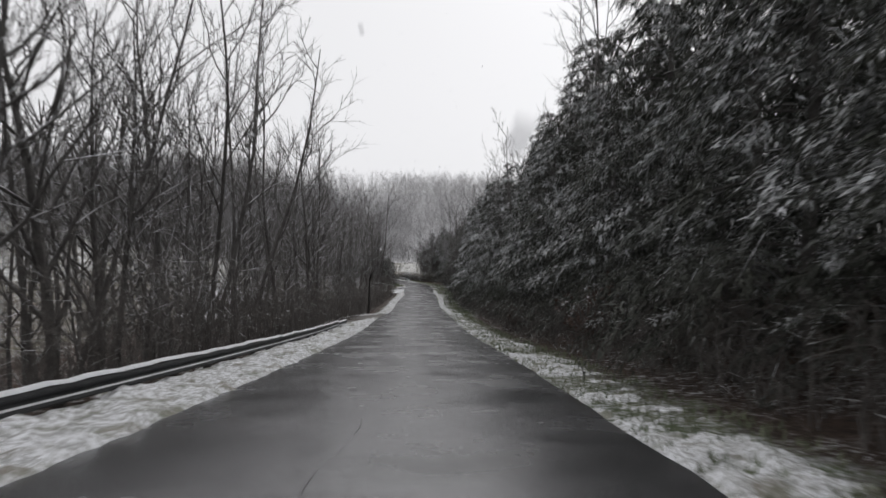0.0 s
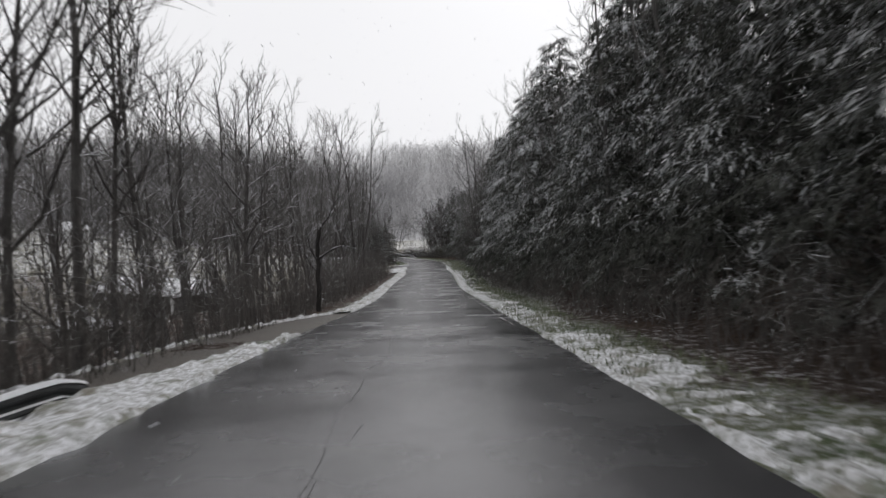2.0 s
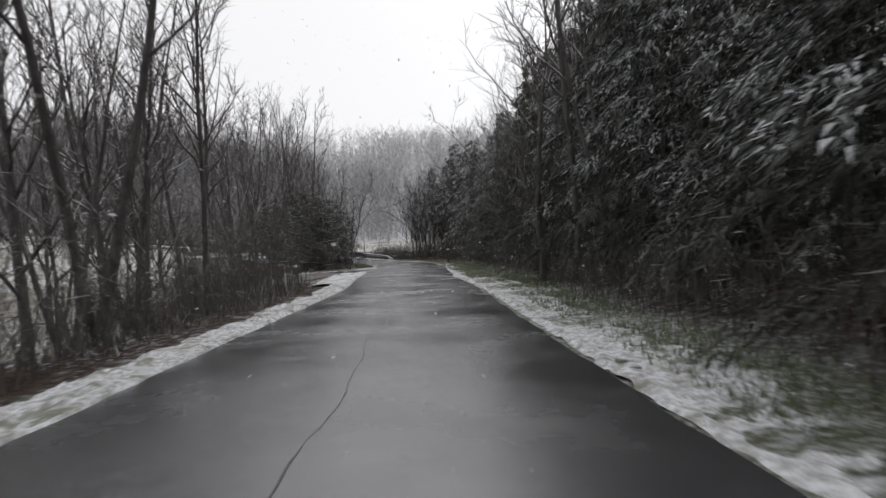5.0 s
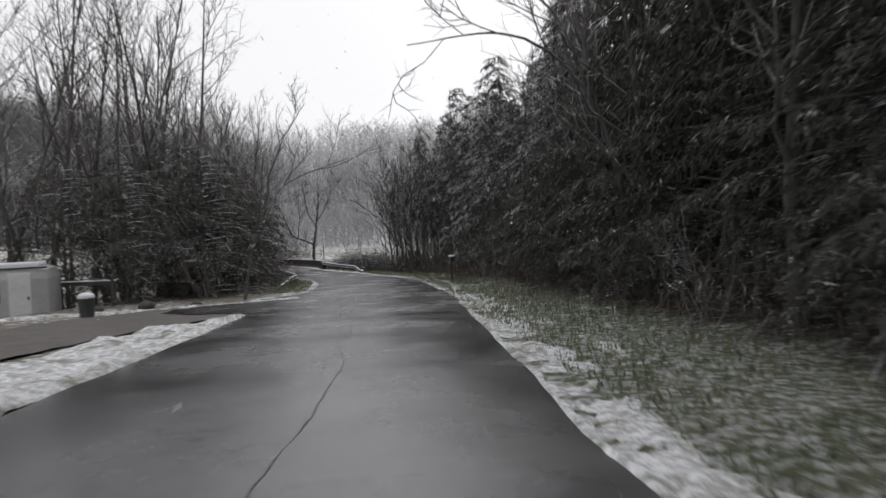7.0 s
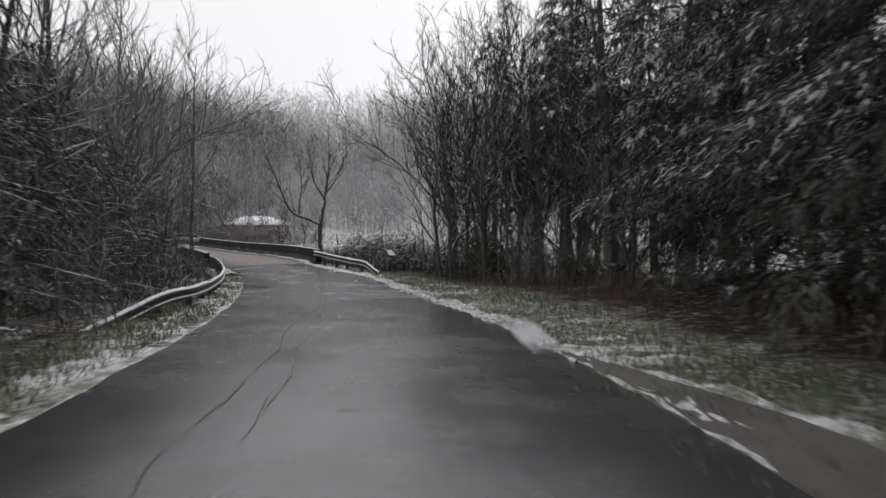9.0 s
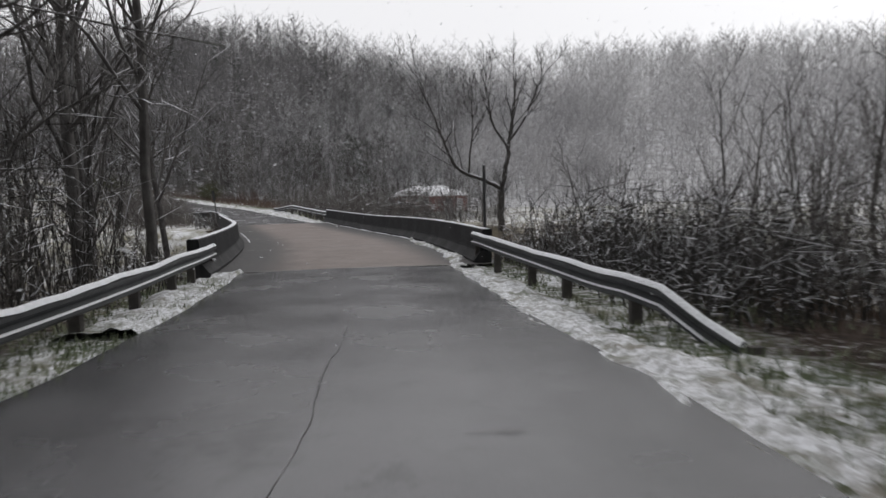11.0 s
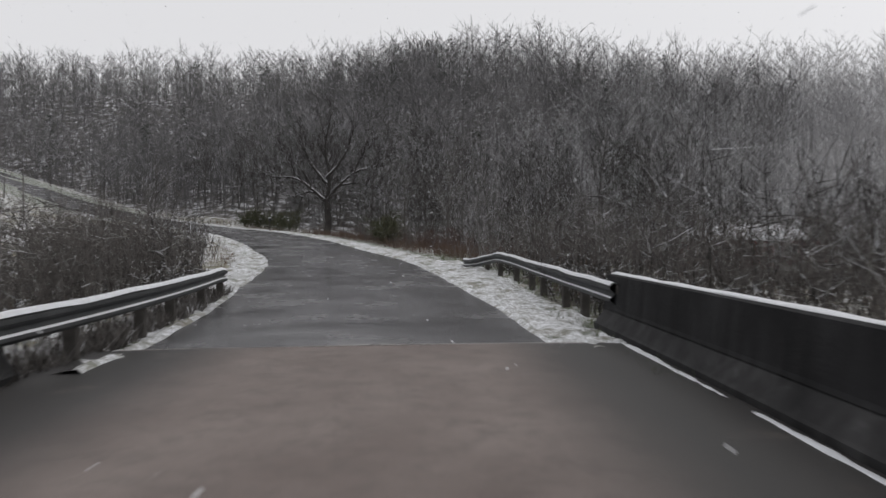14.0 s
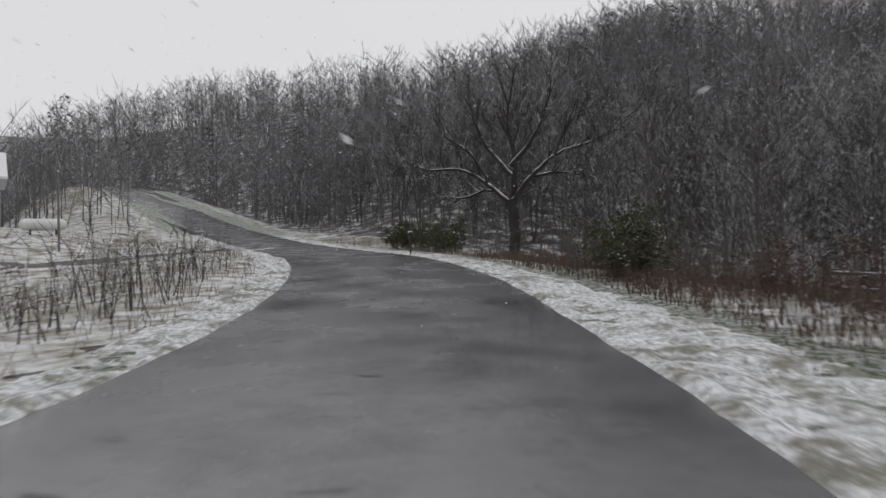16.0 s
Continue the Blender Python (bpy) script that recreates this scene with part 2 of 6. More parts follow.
M_GREEN = plain("green_undergrowth", (0.050, 0.056, 0.026), (0.090, 0.092, 0.046), 1.5, 0.8, snow=(0.5, 0.9, 0.58, 0.7))
M_GRASS = plain("winter_grass", (0.105, 0.135, 0.072), (0.20, 0.205, 0.135), 0.7, 0.8, relief=0.1, fine=8)
M_WEED = plain("dry_weeds", (0.17, 0.12, 0.08), (0.11, 0.075, 0.055), 0.8, 0.9, relief=0.1, fine=8)
M_RUST_WEED = plain("russet_weeds", (0.115, 0.072, 0.050), (0.075, 0.052, 0.040), 0.8, 0.9, relief=0.1, fine=8)
# Distance haze is put into these far colours, palest towards the ridge.
M_HILL = plain("hazed_far_twigs", (0.150, 0.145, 0.147), (0.235, 0.229, 0.231), 0.06, 0.95, relief=0.0, fine=0.5, snow=(0.2, 0.9, 0.40, 0.7, 0.25))
M_SLOPE = plain("hazed_slope_twigs", (0.37, 0.364, 0.368), (0.47, 0.464, 0.467), 0.06, 0.95, relief=0.0, fine=0.5, snow=(0.2, 0.9, 0.40, 0.7, 0.25))
M_RIDGE = plain("hazed_ridge_twigs", (0.58, 0.575, 0.578), (0.70, 0.695, 0.698), 0.06, 0.95, relief=0.0, fine=0.5, snow=(0.2, 0.9, 0.40, 0.7, 0.25))
M_HILL_TRUNK = plain("hazed_far_bark", (0.105, 0.101, 0.100), (0.160, 0.155, 0.154), 0.2, 0.95, relief=0.0, fine=2)
M_HILL_PINE = plain("far_evergreen", (0.085, 0.094, 0.085), (0.125, 0.132, 0.12), 0.4, 0.9, relief=0.0, fine=3, snow=(0.3, 0.8, 0.5, 0.65, 0.6))
M_BRICK = plain("red_brick_wall", (0.20, 0.065, 0.055), (0.26, 0.10, 0.085), 1.5, 0.85, relief=0.3, fine=12)
M_WHITE = plain("white_paint", (0.62, 0.62, 0.61), (0.74, 0.74, 0.73), 1.2, 0.5, relief=0.05, fine=10)
M_CAMPER = plain("dull_white_skin", (0.40, 0.40, 0.405), (0.50, 0.50, 0.50), 0.9, 0.5, 0.1, relief=0.05, fine=10)
M_CARRED = plain("red_car_paint", (0.085, 0.011, 0.013), (0.11, 0.016, 0.018), 0.8, 0.28, relief=0.0, fine=10)
M_GLASS = plain("dark_window_glass", (0.015, 0.017, 0.02), (0.025, 0.027, 0.03), 1.0, 0.08, relief=0.0)
M_RUBBER = plain("black_rubber", (0.015, 0.015, 0.016), (0.028, 0.028, 0.028), 5, 0.85)
M_GRAVEL = plain("reddish_wet_gravel", (0.070, 0.060, 0.057), (0.105, 0.092, 0.087), 1.4, 0.65, relief=0.6, fine=18)


# ---- mesh helpers ----
def mesh_of(name, verts, tris, mat, smooth=False):
    me = bpy.data.meshes.new(name)
    verts, tris = np.asarray(verts, np.float32), np.asarray(tris, np.int32)
    k = tris.shape[1]
    me.vertices.add(len(verts))
    me.vertices.foreach_set("co", verts.ravel())
    me.loops.add(tris.size)
    me.loops.foreach_set("vertex_index", tris.ravel())
    me.polygons.add(len(tris))
    me.polygons.foreach_set("loop_start", np.arange(0, tris.size, k, dtype=np.int32))
    me.polygons.foreach_set("use_smooth", np.full(len(tris), smooth))
    me.update(calc_edges=True)
    me.validate()
    me.materials.append(mat)
    return me


def rimmed(me, values):
    """Stores a value from 0 to 1 for each vertex."""
    a = me.attributes.new("rim", "FLOAT", "POINT")
    a.data.foreach_set("value", np.asarray(values, np.float32).ravel())
    return me


def thing(name, label, category, m=None, group="", kind=""):
    ob = new(name)
    ob.empty_display_size = 0.2
    if m is not None:
        ob.matrix_basis = m
    return tagged(ob, label, category, group, kind)


def child(name, me, parent, m=None, label=""):
    ob = new(name, me)
    ob.parent = parent
    if m is not None:
        ob.matrix_basis = m
    return tagged(ob, label) if label else ob


def part(name, bm, material, parent, label="", m=None, smooth=False):
    me = bpy.data.meshes.new(name)
    bm.normal_update()
    bm.to_mesh(me)
    bm.free()
    me.materials.append(material)
    if smooth:
        me.shade_smooth()
    return child(name, me, parent, m, label)


def box(sx, sy, sz, at=(0, 0, 0), bevel=0.0, bm=None, turn=None):
    """A bevelled box, its base centre at a point."""
    bm = bm or bmesh.new()
    m = Matrix.Translation(Vector(at) + Vector((0, 0, sz / 2))) if turn is None else turn
    made = bmesh.ops.create_cube(bm, size=1.0, matrix=m @ Matrix.Diagonal((sx, sy, sz, 1)))
    if bevel:
        edges = list({e for v in made["verts"] for e in v.link_edges})
        bmesh.ops.bevel(bm, geom=edges, offset=bevel, segments=2, affect="EDGES", profile=0.6)
    return bm


def rod(a, b, r1, r2=None, sides=10, bm=None):
    """A round rod from a to b."""
    bm = bm or bmesh.new()
    a, b = Vector(a), Vector(b)
    q = (b - a).to_track_quat("Z", "Y").to_matrix().to_4x4()
    bmesh.ops.create_cone(bm, cap_ends=True, segments=sides, radius1=r1, radius2=r1 if r2 is None else r2, depth=(b - a).length,
                          matrix=Matrix.Translation((a + b) / 2) @ q)
    return bm


def sweep(profile, path, ups=None, closed=True):
    """Carries a profile (right, up) along a path of points; quads."""
    path = np.asarray(path, float)
    tan = np.gradient(path, axis=0)
    tan[:, 2] = 0
    tan /= np.linalg.norm(tan, axis=1)[:, None]
    right = np.stack([tan[:, 1], -tan[:, 0], 0 * tan[:, 0]], 1)
    prof = np.asarray(profile, float)
    k, n = len(prof), len(path)
    v = path[:, None] + right[:, None] * prof[None, :, :1] + np.array([0, 0, 1.0]) * prof[None, :, 1:]
    quads = []
    for i in range(n - 1):
        for j in range(k if closed else k - 1):
            j2 = (j + 1) % k
            quads.append((i * k + j, i * k + j2, (i + 1) * k + j2, (i + 1) * k + j))
    return v.reshape(-1, 3), np.array(quads)


def tubes(branches, sides):
    """One mesh of tapered tubes. branches: (points k x 3, radii k)."""
    vs, fs, base = [], [], 0
    ang = np.arange(sides) * 2 * np.pi / sides
    for pts, rad in branches:
        pts, rad = np.asarray(pts, float), np.asarray(rad, float)
        tan = np.gradient(pts, axis=0)
        tan /= np.linalg.norm(tan, axis=1)[:, None] + 1e-9
        ref = np.where(np.abs(tan[:, 2:]) > 0.9, [[1.0, 0, 0]], [[0, 0, 1.0]])
        u = np.cross(tan, ref)
        u /= np.linalg.norm(u, axis=1)[:, None] + 1e-9
        w = np.cross(tan, u)
        ring = pts[:, None] + rad[:, None, None] * (u[:, None] * np.cos(ang)[None, :, None] + w[:, None] * np.sin(ang)[None, :, None])
        vs.append(ring.reshape(-1, 3))
        i, j = np.meshgrid(np.arange(len(pts) - 1), np.arange(sides), indexing="ij")
        a, b = base + i * sides + j, base + i * sides + (j + 1) % sides
        c, d = b + sides, a + sides
        fs.append(np.stack([a, b, c, d], -1).reshape(-1, 4))
        base += len(pts) * sides
    return np.concatenate(vs), np.concatenate(fs)


def spikes(p, d, w, r):
    """Thin three-sided spikes from places along vectors: points and triangles."""
    L = np.linalg.norm(d, axis=1)[:, None] + 1e-6
    u = np.cross(d, r.normal(0, 1, d.shape))
    u /= np.linalg.norm(u, axis=1)[:, None] + 1e-9
    k = np.cross(d / L, u)
    w = np.broadcast_to(np.asarray(w, float), (len(p),))[:, None]
    v = np.stack([p + u * w, p - 0.5 * u * w + 0.87 * k * w, p - 0.5 * u * w - 0.87 * k * w, p + d], 1)
    b = np.arange(len(p))[:, None, None] * 4
    return v.reshape(-1, 3), (b + np.array([[0, 1, 3], [1, 2, 3], [2, 0, 3]])[None]).reshape(-1, 3)


def joined(pieces):
    vs, ts, base = [], [], 0
    for v, t in pieces:
        vs.append(v)
        ts.append(t + base)
        base += len(v)
    return np.concatenate(vs), np.concatenate(ts)


def smoothstep(a, b, x):
    u = np.clip((np.asarray(x, float) - a) / (b - a), 0, 1)
    return u * u * (3 - 2 * u)


def wobble(x, y, seed=0.0):
    """A cheap smooth noise of the plane, about -1 to 1."""
    return (np.sin(x * 1.3 + y * 0.7 + seed) + np.sin(x * 0.6 - y * 1.7 + 2.1 * seed) + np.sin(x * 2.9 + y * 2.3 + seed * 0.7) * 0.6
            + np.sin(-x * 4.7 + y * 5.3 + seed * 1.9) * 0.4) / 3.0


# ---- the road's line: where the car drives, on the surface ----
ROAD = [
    (-0.4, -40, 16.2), (-0.45, -18, 13.8), (-0.5, 0.11, 11.8), (-0.54, 16.83, 9.96), (-0.87, 33.73, 8.15),
    (-1.1, 51.22, 6.57), (-1.28, 68.05, 5.05), (-1.72, 84.12, 3.84), (-1.67, 99.6, 3.05), (-1.49, 114.63, 2.44),
    (-1.98, 129.55, 1.88), (-3.1, 144.32, 1.31), (-4.74, 158.1, 0.74), (-7.27, 170.06, 0.27), (-11.04, 181.1, 0.04),
    (-16.62, 192.47, 0), (-24.04, 203.73, -0.09), (-32.7, 214.68, 0.16), (-43.06, 224.41, 0.75), (-51.88, 230.97, 1.22),
    (-61.34, 236.57, 2.02), (-71.46, 240.87, 2.88), (-82.09, 243.64, 3.65), (-92.93, 245.53, 4.6), (-103.87, 246.6, 5.98),
    (-114.86, 247.14, 7.72), (-125.85, 247.49, 9.88), (-136.85, 247.51, 12.53), (-147.75, 246.09, 15.42),
]
EDGE_L, EDGE_R = -3.6, 1.9


def dense(points, step=0.5):
    p = np.array(points, float)
    p = np.concatenate([[2 * p[0] - p[1]], p, [2 * p[-1] - p[-2]]])
    out = []
    for i in range(1, len(p) - 2):
        n = max(2, int(np.linalg.norm(p[i + 1] - p[i]) / step))
        u = np.arange(n)[:, None] / n
        a, b, c, d = p[i - 1], p[i], p[i + 1], p[i + 2]
        out.append(0.5 * (2 * b + (c - a) * u + (2 * a - 5 * b + 4 * c - d) * u**2 + (3 * b - a - 3 * c + d) * u**3))
    return np.concatenate(out + [p[-2:-1]])


LINE = dense(ROAD)
_t = np.gradient(LINE[:, :2], axis=0)
_t /= np.linalg.norm(_t, axis=1)[:, None]
RIGHT = np.stack([_t[:, 1], -_t[:, 0]], 1)
ARC = np.r_[0, np.cumsum(np.linalg.norm(np.diff(LINE[:, :2], axis=0), axis=1))]
_first = np.argmax(LINE[:, 1])


def arc(y):
    """The distance along the line at which it passes a y."""
    return float(np.interp(y, LINE[:_first, 1], ARC[:_first]))


def along(s, lat, dz=0.0):
    """A place beside the line: metres along, metres to the right."""
    x, y, z = (np.interp(s, ARC, LINE[:, k]) for k in range(3))
    rx, ry = (np.interp(s, ARC, RIGHT[:, k]) for k in range(2))
    return np.stack([x + rx * lat, y + ry * lat, z + dz + 0 * np.asarray(lat)], -1)


def beside(y, lat, dz=0.0):
    return Vector(along(arc(y), lat, dz))


def yaw_at(y):
    s = arc(y)
    d = along(s + 1, 0) - along(s - 1, 0)
    return math.degrees(math.atan2(-d[0], d[1]))


def near_line(x, y):
    """Signed distance to the right, the line's height and y there."""
    x, y = np.asarray(x, float).ravel(), np.asarray(y, float).ravel()
    off, z, yy = np.empty(len(x)), np.empty(len(x)), np.empty(len(x))
    for a in range(0, len(x), 4000):
        d2 = (x[a:a + 4000, None] - LINE[None, ::2, 0])**2 + (y[a:a + 4000, None] - LINE[None, ::2, 1])**2
        j = d2.argmin(1) * 2
        off[a:a + 4000] = np.sqrt(d2.min(1)) * np.sign((x[a:a + 4000] - LINE[j, 0]) * RIGHT[j, 0] + (y[a:a + 4000] - LINE[j, 1]) * RIGHT[j, 1])
        z[a:a + 4000], yy[a:a + 4000] = LINE[j, 2], LINE[j, 1]
    return off, z, yy


def height(x, y):
    """The ground's height: road bed, banks, valley, stream bed and hills."""
    shape = np.shape(x)
    x, y = np.asarray(x, float).ravel(), np.asarray(y, float).ravel()
    off, zr, yr = near_line(x, y)
    west = smoothstep(-30, -60, x)
    # open country away from the road
    low = np.maximum(-1.0, -0.6 + 0.05 * (100 - y))
    high = np.interp(y, [-50, 0, 100, 150, 175], [19, 14.5, 6.0, 3.2, -0.6])
    side = smoothstep(-9, 6, off)
    base = np.where(y < 185, low * (1 - side) + high * side, -0.7 + 0 * x)
    base = base * (1 - smoothstep(165, 185, y)) - 0.7 * smoothstep(165, 185, y)
    base += 7.2 * smoothstep(-62, -104, x) * smoothstep(170, 222, y)
    foot = np.interp(x, [-400, -300, -200, -150, -110, -80, -40, 60, 200, 400], [120, 150, 200, 240, 254, 258, 281, 292, 262, 200])
    base += 34.5 * smoothstep(-6, 92, y - foot) - 22 * smoothstep(105, 190, y - foot)
    base += 22 * smoothstep(120, 330, x) + 25 * smoothstep(-220, -420, x)
    base += 0.25 * wobble(x * 0.35, y * 0.35, 1.0) * smoothstep(6, 12, np.abs(off + 0.85))
    # the road's bed
    d = np.where(off > 0, off - EDGE_R, EDGE_L - off)
    hold = np.interp(yr, [0, 110, 122, 146, 160, 185, 225, 260], [2.2, 2.4, 10, 8, 3.0, 2.2, 3.5, 3.5])
    hold_r = np.interp(yr, [0, 110, 165, 185, 214, 225, 245], [2.5, 2.5, 3.0, 2.2, 4.0, 6.0, 2.5])
    keep = np.where(off > 0, hold_r, hold)
    w = smoothstep(keep, keep + np.interp(yr, [0, 150, 180, 230], [9, 8, 5, 14]), d)
    z = (zr - 0.07) * (1 - w) + base * w
    # the stream under the bridge
    cut = smoothstep(186, 190, yr) * (1 - smoothstep(205, 209, yr)) * (1 - smoothstep(40, 70, np.abs(off)))
    z -= cut * 2.4
    return z.reshape(shape)


def gz(x, y):
    return float(height(np.array([x]), np.array([y]))[0])


def stand(x, y, turn=0.0, scale=1.0, sink=0.05, lean=0.0):
    return Matrix.Translation((x, y, gz(x, y) - sink)) @ pose(0, 0, 0, lean, 0, turn) @ Matrix.Scale(scale, 4)


# ---- ground, road, bridge ----
def grid(xs, ys):
    gx, gy = np.meshgrid(xs, ys, indexing="ij")
    v = np.stack([gx, gy, height(gx, gy)], -1).reshape(-1, 3)
    i, j = np.meshgrid(np.arange(len(xs) - 1), np.arange(len(ys) - 1), indexing="ij")
    a = i * len(ys) + j
    return v, np.stack([a, a + len(ys), a + len(ys) + 1, a + 1], -1).reshape(-1, 4)


def spaced(*runs):
    return np.unique(np.concatenate([np.arange(a, b, s) for a, b, s in runs]))


GX = spaced((-1500, -400, 100), (-400, -160, 12), (-160, -70, 3), (-70, 24, 1.0), (24, 90, 4), (90, 400, 15), (400, 1501, 100))
GY = spaced((-400, -40, 30), (-40, -6, 3), (-6, 262, 1.1), (262, 420, 5), (420, 1600, 80))
gv, gq = grid(GX, GY)
ground_me = mesh_of("ground", gv, gq, M_GROUND, True)
ground_me.materials.append(M_FIELD)
mid = gv[gq].mean(1)
m_off, m_z, m_y = near_line(mid[:, 0], mid[:, 1])
stray = 7 * wobble(mid[:, 0] * 0.11, mid[:, 1] * 0.11, 3) + np.random.normal(0, 2.0, len(mid))
far_y, far_off = mid[:, 1] + stray, np.abs(m_off) + stray * smoothstep(6, 16, np.abs(m_off))
field = ((far_y > 176) & (far_y < 292) & (np.abs(m_off) > 3.5)).astype(np.int32)
brushy = ((m_off > 3.5) & (far_off < 24) & (m_y > 160) & (m_y < 213)) | ((m_off < -3.5) & (far_off < 14) & (m_y > 160) & (m_y < 206))
field[brushy & (mid[:, 1] > 176)] = 0
roadside = ((m_off > 0) & (far_off < 30) & (mid[:, 1] < 184)) | ((m_off < 0) & (far_off < 38) & (far_y - stray * smoothstep(16, 6, np.abs(m_off)) < 121)) | (np.abs(m_off) < 5.2)
field[roadside] = 2
ground_me.materials.append(M_ROADSIDE)
v_off, v_z, v_y = near_line(gv[:, 0], gv[:, 1])
grass_to = np.where(v_off > 0, np.interp(v_y, [0, 55, 62, 110, 120, 150, 165, 176, 186, 209, 219, 222, 250], [3.5, 3.6, 4.8, 5.0, 4.9, 5.4, 5.4, 3.6, 3.0, 2.8, 3.7, 5.5, 6.0]), np.interp(v_y, [0, 130, 142, 210, 250], [4.4, 4.4, 5.0, 4.6, 6.0]))
rimmed(ground_me, np.clip(0.5 + (np.abs(v_off) - grass_to) / 3.0, 0, 1))
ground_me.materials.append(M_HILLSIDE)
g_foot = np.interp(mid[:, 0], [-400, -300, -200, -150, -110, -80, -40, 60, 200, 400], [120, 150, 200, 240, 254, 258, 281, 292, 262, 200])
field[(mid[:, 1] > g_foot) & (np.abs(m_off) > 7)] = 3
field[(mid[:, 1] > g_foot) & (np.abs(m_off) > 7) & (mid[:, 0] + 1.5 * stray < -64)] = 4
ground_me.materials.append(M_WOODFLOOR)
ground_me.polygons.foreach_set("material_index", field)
tagged(new("ground", ground_me), "leaf-littered woodland ground and snow-patched fields", "ground", kind="structure")


def ribbon(s0, s1, lat0, lat1, dz, across=6, step=0.6, ragged=0.0, crown=0.0, seed=0.0):
    """A strip of the road's surface; ragged: how far its edges wander."""
    s = np.linspace(s0, s1, max(2, int((s1 - s0) / step)))
    u = np.linspace(0, 1, across)
    l0 = (lat0(s) if callable(lat0) else lat0) + ragged * wobble(s * 1.1, s * 0.37, seed)
    l1 = (lat1(s) if callable(lat1) else lat1) + ragged * wobble(s * 0.9, s * 0.41, seed + 4)
    lat = l0[:, None] * (1 - u) + l1[:, None] * u + np.zeros((len(s), 1))
    v = along(np.repeat(s[:, None], across, 1), lat, dz)
    v[..., 2] += crown * (1 - (2 * u - 1)**2)
    i, j = np.meshgrid(np.arange(len(s) - 1), np.arange(across - 1), indexing="ij")
    a = i * across + j
    return v.reshape(-1, 3), np.stack([a, a + 1, a + across + 1, a + across], -1).reshape(-1, 4)


BR0, BR1 = arc(185.0), arc(210.8)


def left_edge(s):
    """The asphalt's left edge: it swells at the driveway's mouth and on the bend beyond the bridge."""
    y = np.interp(s, ARC, LINE[:, 1])
    return np.interp(y, [-40, 33, 50, 60, 82, 95, 112, 122, 133.4, 134.3, 135.2, 137.4, 138.8, 140.3, 142.3, 144, 150, 158, 168, 184, 210, 214, 218, 224, 240],
                     [-3.25, -3.25, -3.5, -3.4, -3.3, -3.55, -3.6, -3.9, -3.7, -5.4, -6.6, -6.6, -4.7, -4.1, -3.25, -3.0, -2.8, -2.95, -3.3, -3.45, -3.7, -4.0, -4.2, -3.9, -3.9])


def right_edge(s):
    y = np.interp(s, ARC, LINE[:, 1])
    return np.interp(y, [-40, 30, 90, 105, 119, 126, 131, 136, 142, 150, 156, 160, 165, 168, 172, 175, 178, 182, 210, 217, 222, 226, 231, 236, 241],
                     [2.1, 2.15, 2.1, 1.9, 1.27, 1.5, 1.74, 2.1, 2.2, 2.45, 2.3, 2.0, 1.75, 1.7, 1.9, 1.85, 1.45, 1.4, 1.5, 1.45, 1.65, 1.8, 2.05, 2.4, 2.6])


def curb(y):
    """Where the right parapet's foot stands."""
    return np.interp(y, [184, 191, 196, 205, 211], [1.95, 2.20, 2.38, 2.55, 2.55])


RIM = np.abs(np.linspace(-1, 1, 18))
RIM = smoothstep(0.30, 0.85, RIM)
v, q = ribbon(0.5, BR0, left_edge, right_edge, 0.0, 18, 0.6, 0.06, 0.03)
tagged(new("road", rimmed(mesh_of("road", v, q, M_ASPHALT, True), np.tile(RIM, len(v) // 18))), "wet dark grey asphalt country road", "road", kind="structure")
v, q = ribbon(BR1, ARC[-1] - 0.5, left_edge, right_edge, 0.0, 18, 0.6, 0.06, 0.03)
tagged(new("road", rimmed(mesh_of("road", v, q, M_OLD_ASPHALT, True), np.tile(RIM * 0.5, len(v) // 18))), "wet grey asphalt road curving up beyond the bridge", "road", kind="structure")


v, q = ribbon(arc(139), arc(153), lambda s: right_edge(s) - 0.1, lambda s: right_edge(s) + np.interp(np.interp(s, ARC, LINE[:, 1]), [139, 144, 149, 153], [0.35, 0.9, 1.0, 0.2]), -0.012, 5, 0.5, 0.03)
tagged(new("pull_off", mesh_of("pull_off", v, q, M_GRAVEL, True)), "narrow wet gravel pull-off by the mailbox", "pull-off", kind="structure")


def pad_outer(s):
    return np.interp(np.interp(s, ARC, LINE[:, 1]), [42, 51, 56, 59.5, 61.5, 64], [-6.3, -6.2, -5.7, -5.0, -4.2, -3.6])


def pad_inner(s):
    return np.interp(np.interp(s, ARC, LINE[:, 1]), [42, 50, 51.5, 59], [-4.7, -4.3, -3.42, -3.3])


v, q = ribbon(arc(42), arc(64), pad_inner, pad_outer, -0.045, 7, 0.5, 0.05)
tagged(new("lay_by", mesh_of("lay_by", v, q, M_MUD, True)), "small muddy lay-by beside the road", "lay-by", kind="structure")


